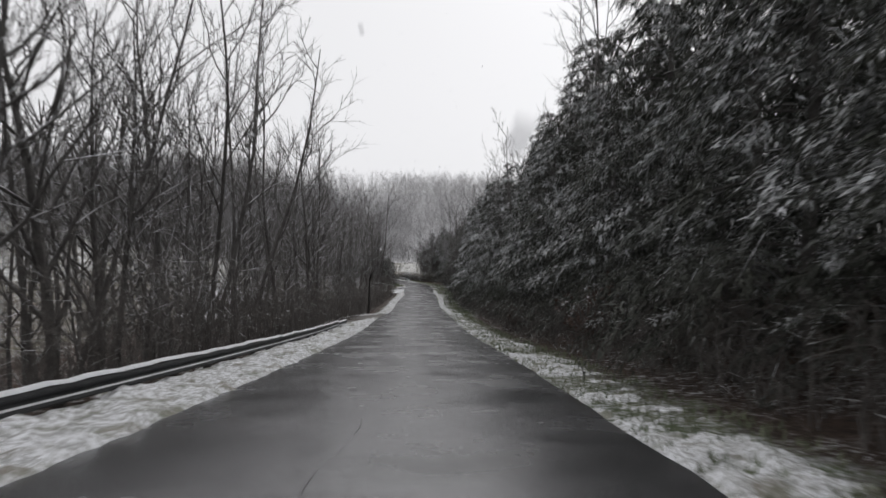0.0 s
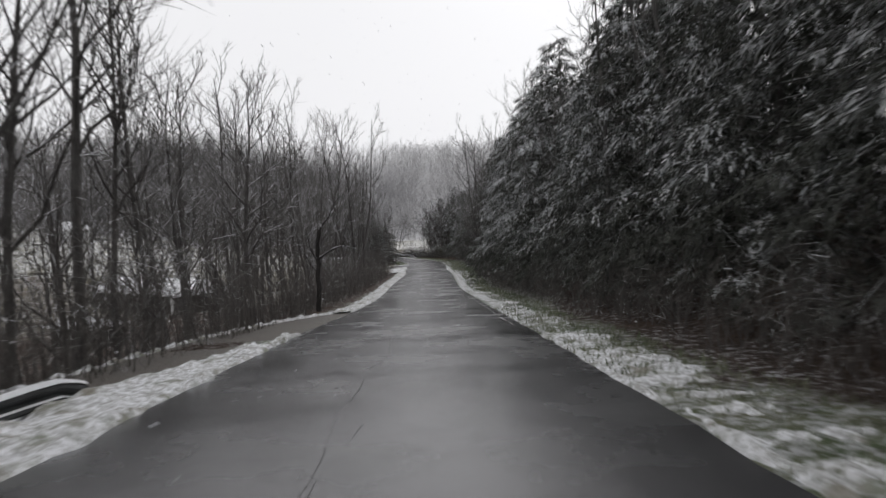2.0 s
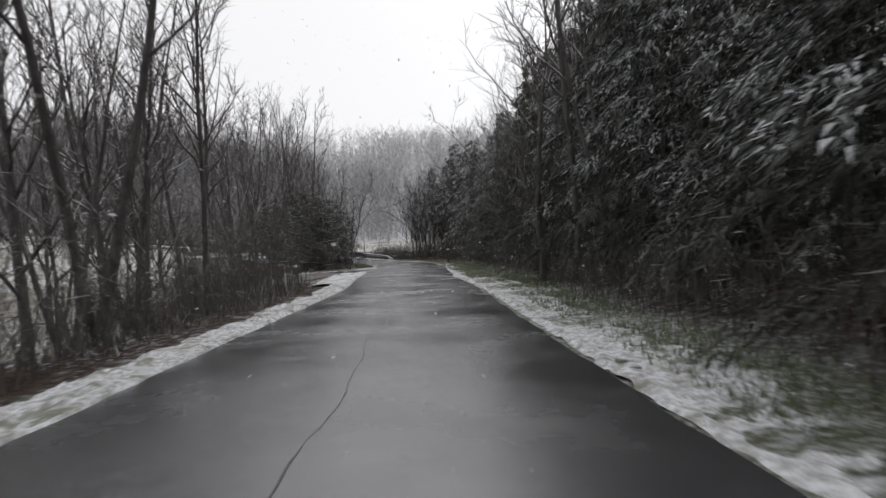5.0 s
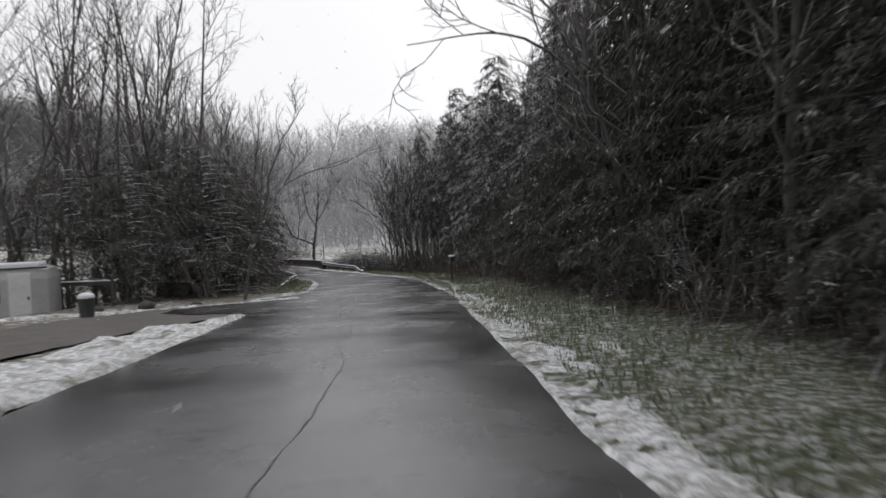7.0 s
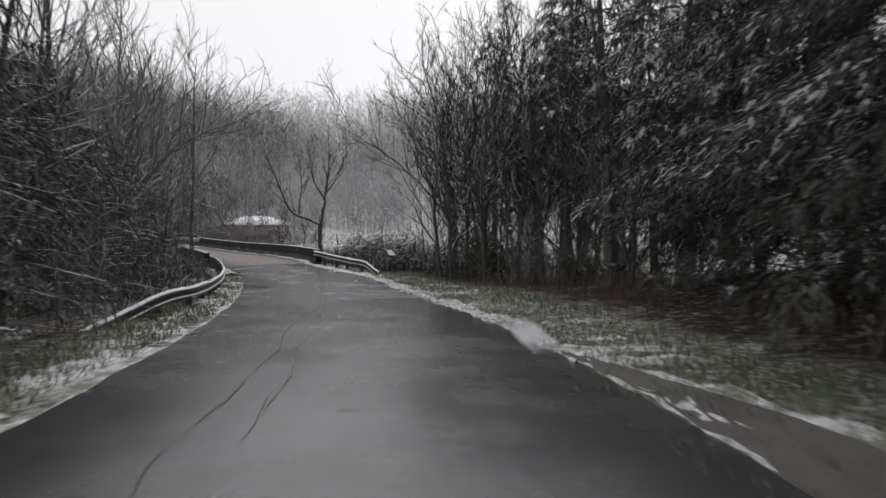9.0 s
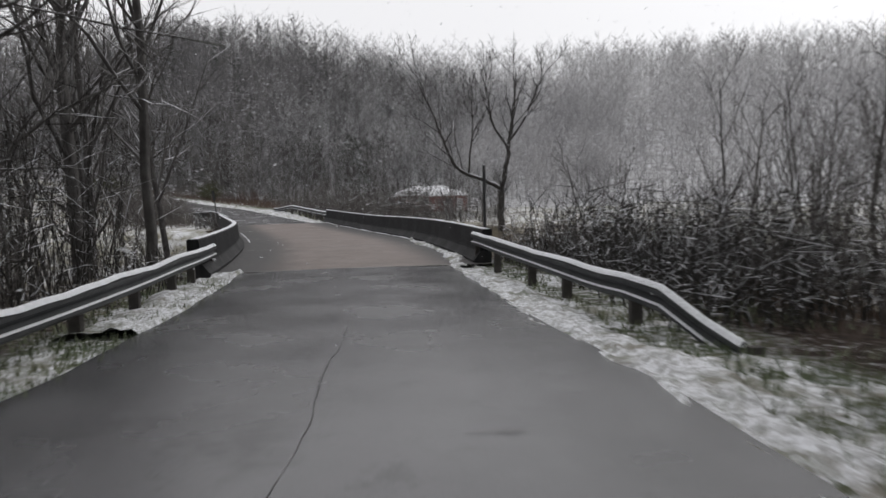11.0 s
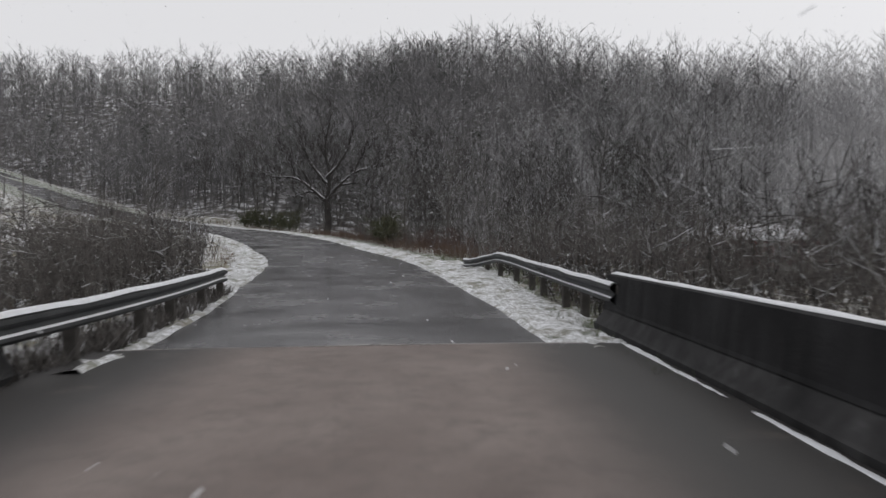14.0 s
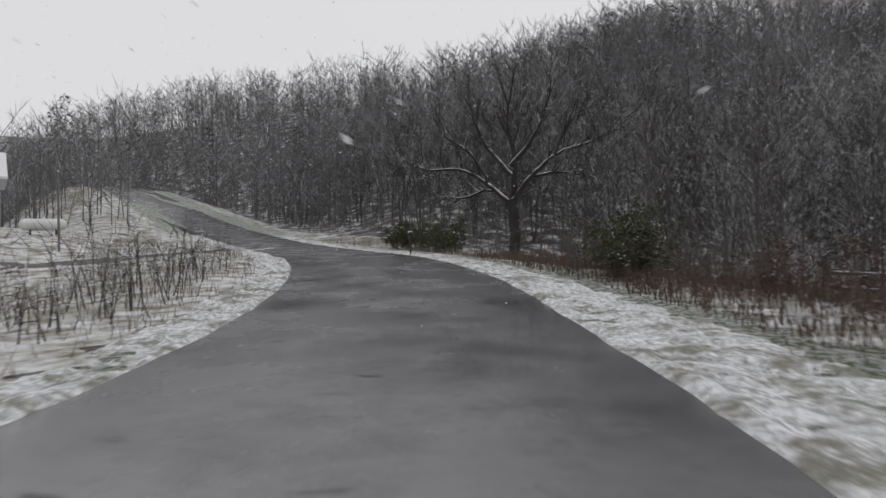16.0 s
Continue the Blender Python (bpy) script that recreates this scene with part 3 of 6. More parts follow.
def bridge():
    root = thing("bridge", "short concrete road bridge with reddish deck", "bridge", kind="structure")
    joints = [BR0, arc(191.6), arc(198.4), arc(205.2), BR1]
    for a, b in zip(joints, joints[1:]):
        lat = np.linspace(-4.35, 2.65, 24)
        prof = [(-4.35, -0.45)] + [(t, 0.02 * (1 - ((t + 0.85) / 3.5)**2)) for t in lat] + [(2.65, -0.45)]
        v, q = sweep(prof, along(np.linspace(a + 0.03, b - 0.03, 9), 0.0, 0.004))
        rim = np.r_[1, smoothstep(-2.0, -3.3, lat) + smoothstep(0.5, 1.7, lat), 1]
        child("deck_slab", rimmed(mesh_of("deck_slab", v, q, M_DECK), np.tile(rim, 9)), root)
    for a in joints:
        v, q = sweep([(-4.0, -0.2), (-4.0, 0.010), (-0.9, 0.030), (2.3, 0.010), (2.3, -0.2)], along(np.array([a - 0.036, a, a + 0.036]), 0.0, 0.002))
        child("expansion_joint", mesh_of("expansion_joint", v, q, M_JOINT), root, label="pale sealed expansion joint")
    return root


bridge()


def parapet(s0, s1, lat, side, label):
    """A dark concrete barrier on a sloped foot coloured lighter for sky light; side: +1 when its road face looks left.
    """
    root = thing("parapet", label, "bridge parapet")

    def swept(name, prof, mat, k=40, a=0.0, label=""):
        s = np.linspace(s0 + a, s1 - a, k)
        at = lat if np.isscalar(lat) else np.interp(np.linspace(0, 1, k), np.linspace(0, 1, len(lat)), lat)
        v, q = sweep([(side * x, z) for x, z in prof], along(s, at, 0.0))
        if name == "snow_cap":
            v[:, 2] += 0.012 * wobble(v[:, 1] * 3, v[:, 0] * 3)
        me = mesh_of(name, v, q, mat, name == "snow_cap")
        bm = bmesh.new()
        bm.from_mesh(me)
        bmesh.ops.holes_fill(bm, edges=[e for e in bm.edges if e.is_boundary])
        bmesh.ops.recalc_face_normals(bm, faces=bm.faces)
        bm.to_mesh(me)
        bm.free()
        return child(name, me, root, label=label)

    swept("foot", [(0.04, -0.3), (0.0, 0.07), (0.03, 0.09), (0.17, 0.27), (0.19, 0.285), (0.45, 0.285), (0.45, -0.3)], M_FOOT, label="wet concrete foot, coloured paler for sky light")
    swept("barrier", [(0.16, 0.287), (0.175, 0.33), (0.22, 0.80), (0.25, 0.82), (0.44, 0.82), (0.47, 0.80), (0.47, 0.287)], M_PARAPET)
    swept("snow_cap", [(0.25, 0.812), (0.28, 0.832), (0.35, 0.842), (0.41, 0.832), (0.44, 0.812)], M_SNOW, 140, 0.1, "thin line of snow along the top")
    return root


parapet(arc(184.5), arc(209.4), np.interp(np.linspace(184.5, 209.4, 26), [184, 196, 209.4], [-4.0, -4.1, -4.25]), -1, "dark stained concrete bridge parapet with snow on top")
parapet(arc(185.3), arc(212.0), curb(np.linspace(185.3, 212.0, 26)), 1, "dark stained concrete bridge parapet topped with snow")


def guardrail(s, lat, label, end_turn=0.0, far_turn=0.0, dz=0.0, post_step=1.9, far_drop=0.0):
    """A steel W-beam rail on posts; the turns are how far its ends bend away from the road."""
    root = thing("guardrail", label, "guardrail")
    side = 1 if np.mean(lat) > 0 else -1
    u = np.linspace(0, 1, len(s))
    lat = lat + side * end_turn * (1 - smoothstep(0, 0.22, u)) + side * far_turn * smoothstep(0.8, 1, u)
    path = along(s, lat, dz)
    drop = np.where(end_turn > 0.3, 0.52, 0.0) * (1 - smoothstep(0, 0.16, u))
    path[:, 2] -= drop + far_drop * smoothstep(0.72, 1.0, u)
    f = -side
    w = [(0.0, 0.40), (0.03, 0.42), (0.075, 0.45), (0.075, 0.49), (0.02, 0.53), (0.0, 0.555), (0.02, 0.58), (0.075, 0.62), (0.075, 0.66), (0.03, 0.69), (0.0, 0.71)]
    prof = [(f * a, b) for a, b in w] + [(f * (a - 0.006), b) for a, b in reversed(w)]
    v, q = sweep(prof, path)
    child("rail", mesh_of("rail", v, q, M_STEEL), root, label="galvanised steel W-beam")
    v, q = sweep([(f * a, b) for a, b in ((-0.02, 0.705), (-0.008, 0.728), (0.015, 0.740), (0.04, 0.728), (0.078, 0.685))], path, closed=False)
    v[:, 2] += 0.022 * wobble(v[:, 1] * 1.6, v[:, 0] * 1.6) + 0.012 * wobble(v[:, 1] * 6.1, v[:, 0] * 5.3, 2.0)
    child("snow_cap", mesh_of("snow_cap", v, q, M_SNOW, True), root, label="ridge of snow along the rail")
    v, q = sweep([(f * a, b) for a, b in ((0.02, 0.500), (0.05, 0.515), (0.078, 0.492))], path, closed=False)
    child("snow_line", mesh_of("snow_line", v, q, M_SNOW, True), root, label="thin snow on the lower fold")
    n = max(2, int((s[-1] - s[0]) / post_step))
    pm = None
    for k in range(n + 1):
        j = int(round(k * (len(s) - 1) / n))
        p = path[j]
        g = gz(p[0], p[1])
        d = along(s[j] + 0.5, 0.0) - along(s[j] - 0.5, 0.0)
        if pm is None:
            bm = box(0.15, 0.12, 1.15, (0, 0, -0.5), 0.012)
            pm = bpy.data.meshes.new("post")
            bm.to_mesh(pm)
            bm.free()
            pm.materials.append(M_POST)
        m = Matrix.Translation((p[0], p[1], p[2])) @ pose(0, 0, 0, 0, 0, math.degrees(math.atan2(-d[0], d[1]))) @ Matrix.Translation((side * 0.10, 0, 0.03))
        child("post", pm, root, m)
    return root


def run(y0, y1, lat, label, **kw):
    s = np.linspace(arc(y0), arc(y1), max(8, int((y1 - y0) / 0.5)))
    return guardrail(s, np.interp(np.linspace(0, 1, len(s)), np.linspace(0, 1, np.size(lat)), np.atleast_1d(np.asarray(lat, float))), label, **kw)


run(-8, 38.5, -4.85, "snow-topped steel guardrail beside the wooded drop", dz=-0.34)
run(38.7, 43.6, -4.85, "low end of the guardrail sinking into the snow", far_turn=0.3, dz=-0.42, far_drop=0.22)
run(157, 185.6, -4.12, "curving steel guardrail with snow on its top edge", end_turn=1.0, dz=np.interp(np.linspace(157, 185.6, 57), [165, 174, 182], [-0.28, -0.24, -0.08]))
run(176.2, 185.5, np.array([2.60, 2.45, 2.30, 2.14, 2.06]), "steel guardrail sloping into the verge before the bridge", end_turn=0.5, dz=np.interp(np.linspace(176.2, 185.5, 18), [179, 185], [-0.16, 0.02]))
run(211.6, 222.6, np.array([2.72, 2.86, 3.10, 3.45, 3.65, 3.42]), "snow-covered steel guardrail running off the bridge end", far_turn=0.0, far_drop=0.42, dz=-0.01)
run(208.6, 217.9, -4.20, "short steel guardrail at the bridge end", far_turn=0.8, far_drop=0.2)


# ---- snow and grass on the verges ----
def snow_bank(name, y0, y1, lat0, lat1, thick, label, cover=0.15, seed=0.0, paved=False):
    """An uneven sheet of snow on a verge; it thins out into bare patches."""
    s = np.arange(arc(y0), arc(y1), 0.22)
    u = np.linspace(0, 1, 12)
    a = lat0(s) if callable(lat0) else np.full(len(s), float(lat0))
    b = lat1(s) if callable(lat1) else np.full(len(s), float(lat1))
    a = a + 0.10 * wobble(s * 2.3, s * 0.7, seed)
    b = b + 0.35 * wobble(s * 0.8, s * 0.3, seed + 3)
    lat = a[:, None] * (1 - u) + b[:, None] * u
    v = along(np.repeat(s[:, None], 12, 1), lat, 0.0)
    g = v[..., 2] - 0.02 if paved else height(v[..., 0], v[..., 1])
    lump = wobble(v[..., 0] * 3.1, v[..., 1] * 3.1, seed) * 0.6 + wobble(v[..., 0] * 0.9, v[..., 1] * 0.9, seed + 7) * 0.7 + np.random.normal(0, 0.22, g.shape)
    end = np.minimum(smoothstep(0, 0.12, u), 1 - smoothstep(0.75, 1, u))[None]
    v[..., 2] = np.maximum(g, np.where(u[None] < 0.15, v[..., 2] - 0.02, -99)) + (thick * (cover + lump)) * (0.35 + 0.65 * end) - thick * 0.6 * (1 - end)
    i, j = np.meshgrid(np.arange(len(s) - 1), np.arange(11), indexing="ij")
    k = i * 12 + j
    q = np.stack([k, k + 1, k + 13, k + 12], -1).reshape(-1, 4)
    return tagged(new(name, mesh_of(name, v.reshape(-1, 3), q, M_SLUSH, True)), label, "snow", kind="stuff")


def hem_l(gap=0.1):
    return lambda s: left_edge(s) + gap


def hem_r(gap=-0.05):
    return lambda s: right_edge(s) + gap


snow_bank("verge_snow", -8, 51.0, hem_l(), lambda s: -5.0 + 1.2 * smoothstep(arc(43), arc(51), s), 0.10, "patchy wet snow along the road's edge", 1.0)
snow_bank("verge_snow", 61.5, 117, hem_l(0.03), lambda s: left_edge(s) - 1.2, 0.09, "patchy wet snow along the road's edge", 0.85, 5)
snow_bank("verge_snow", 117, 133.2, hem_l(-0.1), lambda s: -6.2 + 2.2 * smoothstep(arc(129.5), arc(133.2), s), 0.12, "snow on the strip before the driveway", 0.75, 6)
snow_bank("verge_snow", 140, 184, hem_l(), hem_l(-1.2), 0.06, "thin snow on the grassy verge", 0.05, 8)
snow_bank("verge_snow", -8, 60, hem_r(0.1), 3.6, 0.08, "broken snow and grass on the verge", 0.12, 1)
snow_bank("verge_snow", 60, 118, hem_r(0.15), 3.7, 0.08, "broken snow on the verge below the trees", 0.25, 9)
snow_bank("verge_snow", 112, 140, hem_r(0.02), hem_r(0.85), 0.06, "band of snow at the road's edge", 0.38, 3)
snow_bank("verge_snow", 140, 153, hem_r(-0.02), hem_r(0.42), 0.07, "ridge of snow beside the mailbox pull-off", 0.6, 31)
snow_bank("verge_snow", 139, 153, lambda s: right_edge(s) + np.interp(np.interp(s, ARC, LINE[:, 1]), [139, 144, 149, 153], [0.35, 0.85, 0.95, 0.2]),
          lambda s: right_edge(s) + np.interp(np.interp(s, ARC, LINE[:, 1]), [139, 144, 149, 153], [0.9, 1.5, 1.5, 0.5]), 0.07, "snow round the mailbox pull-off", 0.4, 32)
snow_bank("verge_snow", 120, 141, 2.6, 6.2, 0.06, "snow caught in the grass and leaf litter", -0.8, 21)
snow_bank("verge_snow", 152, 185.3, hem_r(-0.12), hem_r(0.6), 0.08, "ragged snow at the road's edge", 0.55, 4)
snow_bank("verge_snow", 152, 176, 2.2, 4.6, 0.07, "thin broken snow over the grass", -0.25, 25)
snow_bank("verge_snow", 178, 185.2, hem_l(0.05), -4.5, 0.08, "snow piled where the bridge begins", 0.7, 24)
snow_bank("verge_snow", 172, 184, 1.9, 3.4, 0.06, "snow thrown on the grass before the bridge", -0.2, 22)
snow_bank("verge_snow", 184.6, 194.5, lambda s: np.interp(np.interp(s, ARC, LINE[:, 1]), [184.6, 188, 190.0, 191.5, 193, 194.5], [1.25, 1.75, 1.85, 1.7, 1.9, 2.25]), lambda s: curb(np.interp(s, ARC, LINE[:, 1])) - 0.02, 0.08, "strip of snow at the parapet's foot", 0.95, 14, True)


def gutter_ridge(y0, y1, lat, side, label):
    """A thin ridge of old snow in a gutter, worn through in places; lat: the gutter's line by y."""
    gs = np.linspace(arc(y0), arc(y1), int((y1 - y0) * 12))
    path = along(gs, lat(np.interp(gs, ARC, LINE[:, 1])) + 0.012 * wobble(gs * 3.1, gs * 1.3), 0.0)
    path[:, 2] += 0.030 * wobble(gs * 0.9, gs * 0.4, side) + 0.014 * wobble(gs * 5.0, gs * 2.0, 3)
    v, q = sweep([(-0.05, -0.03), (-0.02, 0.025), (0.02, 0.03), (0.05, -0.03)], path, closed=False)
    tagged(new("gutter_snow", mesh_of("gutter_snow", v, q, M_SNOW, True)), label, "snow", kind="stuff")


gutter_ridge(194.2, 211.5, lambda y: curb(y) - 0.08, 1, "thin ridge of snow in the bridge's gutter")
gutter_ridge(196, 204, lambda y: -3.88 + 0 * y, 4, "broken line of snow in the bridge's gutter")
snow_bank("verge_snow", 203, 210.6, -3.7, -4.1, 0.06, "thin strip of snow at the parapet's foot", 0.3, 16, True)
snow_bank("verge_snow", 210.5, 246.6, hem_r(-0.05), lambda s: 2.75 + 1.5 * smoothstep(arc(211), arc(223), s), 0.09, "wide snowy verge beside the road", 0.7, 11)
snow_bank("verge_snow", 209.6, 246.6, hem_l(0.05), hem_l(-1.5), 0.09, "snow along the inside of the bend", 0.6, 12)


def blades(name, places, size, width, lean, mat, label, category, tall=1):
    """Tufts of thin blades at many places, as one sheet."""
    n = len(places)
    a = np.random.uniform(0, 2 * np.pi, n)
    h = size * np.random.uniform(0.5, 1.2, n)
    out = np.stack([np.cos(a), np.sin(a), 0 * a], 1)
    side = np.stack([-np.sin(a), np.cos(a), 0 * a], 1) * (width * np.random.uniform(0.6, 1.3, n))[:, None]
    tip = places + out * (h * lean * np.random.uniform(0.2, 1.2, n))[:, None] + np.array([0, 0, 1.0]) * h[:, None]
    v = np.stack([places - side, places + side, tip], 1).reshape(-1, 3)
    return tagged(new(name, mesh_of(name, v, np.arange(3 * n).reshape(-1, 3), mat)), label, category, kind="stuff")


def scatter(n, y0, y1, lat0, lat1, clump=0.0):
    s = np.random.uniform(arc(y0), arc(y1), n)
    lat = np.random.uniform(lat0, lat1, n)
    p = along(s, lat)
    keep = wobble(p[:, 0] * 0.8, p[:, 1] * 0.8, 5) + np.random.normal(0, 0.25, n) > clump - 0.45
    p = p[keep]
    p[:, 2] = height(p[:, 0], p[:, 1])
    return p


blades("verge_grass", np.concatenate([scatter(11000, -6, 60, 2.2, 4.0), scatter(14000, 60, 118, 2.8, 4.6), scatter(17000, 112, 152, 1.9, 5.4, -0.2), scatter(12000, 150, 186, 2.2, 5.0)]),
       0.13, 0.012, 0.8, M_GRASS, "green winter grass on the verge", "grass")
blades("verge_grass", np.concatenate([scatter(9000, 145, 184, -4.9, -3.2, -0.2), scatter(5000, 212, 230, 3.0, 6.0), scatter(3000, 186, 214, 2.2, 2.9, 0.5)]),
       0.13, 0.012, 0.8, M_GRASS, "green winter grass by the guardrail", "grass")
blades("roadside_weeds", np.concatenate([scatter(5000, 214, 246, 5.0, 11.0, 0.2), scatter(7000, 212, 246, -14.0, -5.2, 0.2), scatter(3500, 150, 184, 4.5, 9.0, 0.1)]),
       0.42, 0.010, 0.6, M_WEED, "dry brown weeds beside the road", "weeds")
blades("roadside_weeds", np.concatenate([scatter(9000, 222, 241, 4.6, 10.5, -0.1)]), 0.55, 0.012, 0.5, M_RUST_WEED, "russet weeds between the verge and the yard", "weeds")
blades("field_weeds", np.concatenate([scatter(5000, 187, 246, -40.0, -9.0, 0.1), scatter(6000, 184, 240, 6.0, 40.0, 0.1)]),
       0.40, 0.010, 0.3, M_WEED, "dead grass standing in the snowy field", "weeds")
blades("forest_litter", np.concatenate([scatter(9000, -6, 150, 4.0, 9.0), scatter(9000, -6, 118, -9.0, -5.2)]),
       0.35, 0.010, 1.2, M_BRUSH, "dead stems and litter under the trees", "undergrowth")


# ---- cracks and worn paint on the road ----
def seam(y0, y1, lat, width, mat, name, label, amp=0.12, seed=0.0):
    s = np.arange(arc(y0), arc(y1), 0.25)
    c = lat + amp * wobble(s * 0.5, s * 0.2, seed) + 0.12 * amp * wobble(s * 5.3, s * 2.1, seed + 5)
    w = width * np.clip(0.45 + 0.9 * wobble(s * 1.3, s * 0.6, seed + 2), 0.02, 1.3)
    v = np.stack([along(s, c - w, 0.034), along(s, c + w, 0.034)], 1).reshape(-1, 3)
    k = np.arange(len(s) - 1) * 2
    return tagged(new(name, mesh_of(name, v, np.stack([k, k + 1, k + 3, k + 2], 1), mat)), label, "road marking", kind="structure")


for y0, y1, lat, sd in ((2, 40, -0.75, 0), (30, 80, -0.95, 3), (76, 130, -0.8, 5), (120, 160, -1.0, 7), (150, 178, -0.85, 9), (130, 158, -1.25, 12)):
    seam(y0, y1, lat, 0.009, M_TAR, "crack_seal", "dark sealed crack along the road's middle", 0.18, sd)
seam(159, 171.5, -1.05, 0.045, M_YELLOW, "centre_line", "worn yellow centre line", 0.02, 1)
seam(159, 167, -0.83, 0.03, M_YELLOW, "centre_line", "almost worn away yellow line", 0.02, 2)


seam(50, 67, 1.86, 0.020, M_LINE, "edge_line", "worn white line along the road's edge", 0.04, 6)
seam(50, 63.5, -3.32, 0.035, M_LINE, "edge_line", "worn white line before the lay-by", 0.03, 8)


def cross_cracks(y0, y1, n, lat0, lat1):
    root = thing("cross_cracks", "short cracks across the asphalt", "road crack", kind="structure")
    for k in range(n):
        s = arc(random.uniform(y0, y1))
        a = random.uniform(lat0, lat1)
        l = np.linspace(a, a + random.uniform(0.15, 0.6), 8)
        ss = s + 0.12 * wobble(l * 2, l * 0 + k, k)
        w = (0.008 + 0.024 * random.random() ** 2) * np.sin(np.linspace(0.05, 3.1, 8)) * np.random.uniform(0.5, 1.3, 8)
        v = np.stack([along(ss - w, l, 0.036), along(ss + w, l, 0.036)], 1).reshape(-1, 3)
        i = np.arange(7) * 2
        child("crack", mesh_of("crack", v, np.stack([i, i + 2, i + 3, i + 1], 1), M_TAR), root)


cross_cracks(211, 242, 50, -1.5, -0.6)
cross_cracks(214, 240, 22, -2.9, -2.2)
cross_cracks(140, 178, 9, -3.0, 0.4)

# ---- trees ----
rnd = random.Random(5)


def grow(start, way, length, r0, r1, n, up=0.15, wild=0.18):
    """A branch's points and radii."""
    pts, d = [np.array(start, float)], np.array(way, float)
    for k in range(n):
        d = d + np.array([rnd.gauss(0, wild), rnd.gauss(0, wild), rnd.gauss(0, wild * 0.6) + up])
        d /= np.linalg.norm(d)
        pts.append(pts[-1] + d * length / n)
    return np.array(pts), np.linspace(r0, r1, n + 1)


def sprout(branch, t, angle, up):
    """A start and way for a side branch, t along its parent."""
    pts, rad = branch
    f = t * (len(pts) - 1)
    i = min(int(f), len(pts) - 2)
    p = pts[i] + (pts[i + 1] - pts[i]) * (f - i)
    d = pts[i + 1] - pts[i]
    d /= np.linalg.norm(d)
    a = rnd.uniform(0, 2 * math.pi)
    side = np.cross(d, [math.cos(a), math.sin(a), 0.3])
    side /= np.linalg.norm(side) + 1e-9
    w = d * math.cos(angle) + side * math.sin(angle) + np.array([0, 0, up])
    return p, w / np.linalg.norm(w), rad[i]


def crown_of(mid_, fine_, mat, root, name="crown"):
    """Twigs of two sizes in one crown mesh."""
    r = np.random.RandomState(len(fine_))
    p = np.array([b[0][0] for b in fine_])
    e = np.array([b[0][-1] for b in fine_])
    w = np.array([b[1][0] for b in fine_])
    out = [spikes(p, e - p, w, r)]
    if mid_:
        v, q = tubes(mid_, 3)
        out.insert(0, (v, np.concatenate([q[:, :3], q[:, [0, 2, 3]]])))
    v, t = joined(out)
    return child(name, mesh_of(name, v, t, mat), root)


def bare_tree(tall, thick, limbs, low, label, spread=0.34, trunks=1, twigs=5, fine=4, up=0.14, group="bare roadside trees"):
    root = thing("bare_tree", label, "tree", group=group)
    wood, mid_, fine_ = [], [], []
    stems = []
    for k in range(trunks):
        lean = 0.04 if trunks == 1 else 0.22
        a = 2 * math.pi * k / trunks + rnd.random()
        stems.append(grow((0.12 * k, 0.1 * k, -0.3), (lean * math.cos(a), lean * math.sin(a), 1), tall * rnd.uniform(0.85, 1), thick / trunks**0.5, 0.02, 9, 0.10, 0.06))
    for st in stems:
        wood.append(st)
        for k in range(limbs // trunks):
            t = low + (0.97 - low) * (k + rnd.random()) / (limbs // trunks)
            p, w, r = sprout(st, t, rnd.uniform(0.6, 1.0), 0.15)
            L = tall * spread * (1.15 - 0.75 * t) * rnd.uniform(0.7, 1.2)
            b = grow(p, w, L, max(r * 0.5, 0.025), 0.012, 5, up, 0.16)
            wood.append(b)
            for j in range(twigs):
                p2, w2, r2 = sprout(b, 0.2 + 0.8 * (j + rnd.random()) / twigs, rnd.uniform(0.5, 0.9), 0.12)
                c = grow(p2, w2, L * rnd.uniform(0.3, 0.55), max(r2 * 0.55, 0.014), 0.007, 2, up, 0.2)
                mid_.append(c)
                for i in range(fine):
                    p3, w3, r3 = sprout(c, 0.2 + 0.8 * rnd.random(), rnd.uniform(0.4, 0.9), 0.1)
                    fine_.append(grow(p3, w3, L * rnd.uniform(0.18, 0.32), 0.010, 0.005, 1, up * 0.6, 0.2))
    v, q = tubes(wood, 4)
    child("trunk", mesh_of("trunk", v, q, M_BARK, True), root)
    crown_of(mid_, fine_, M_TWIG, root)
    return root


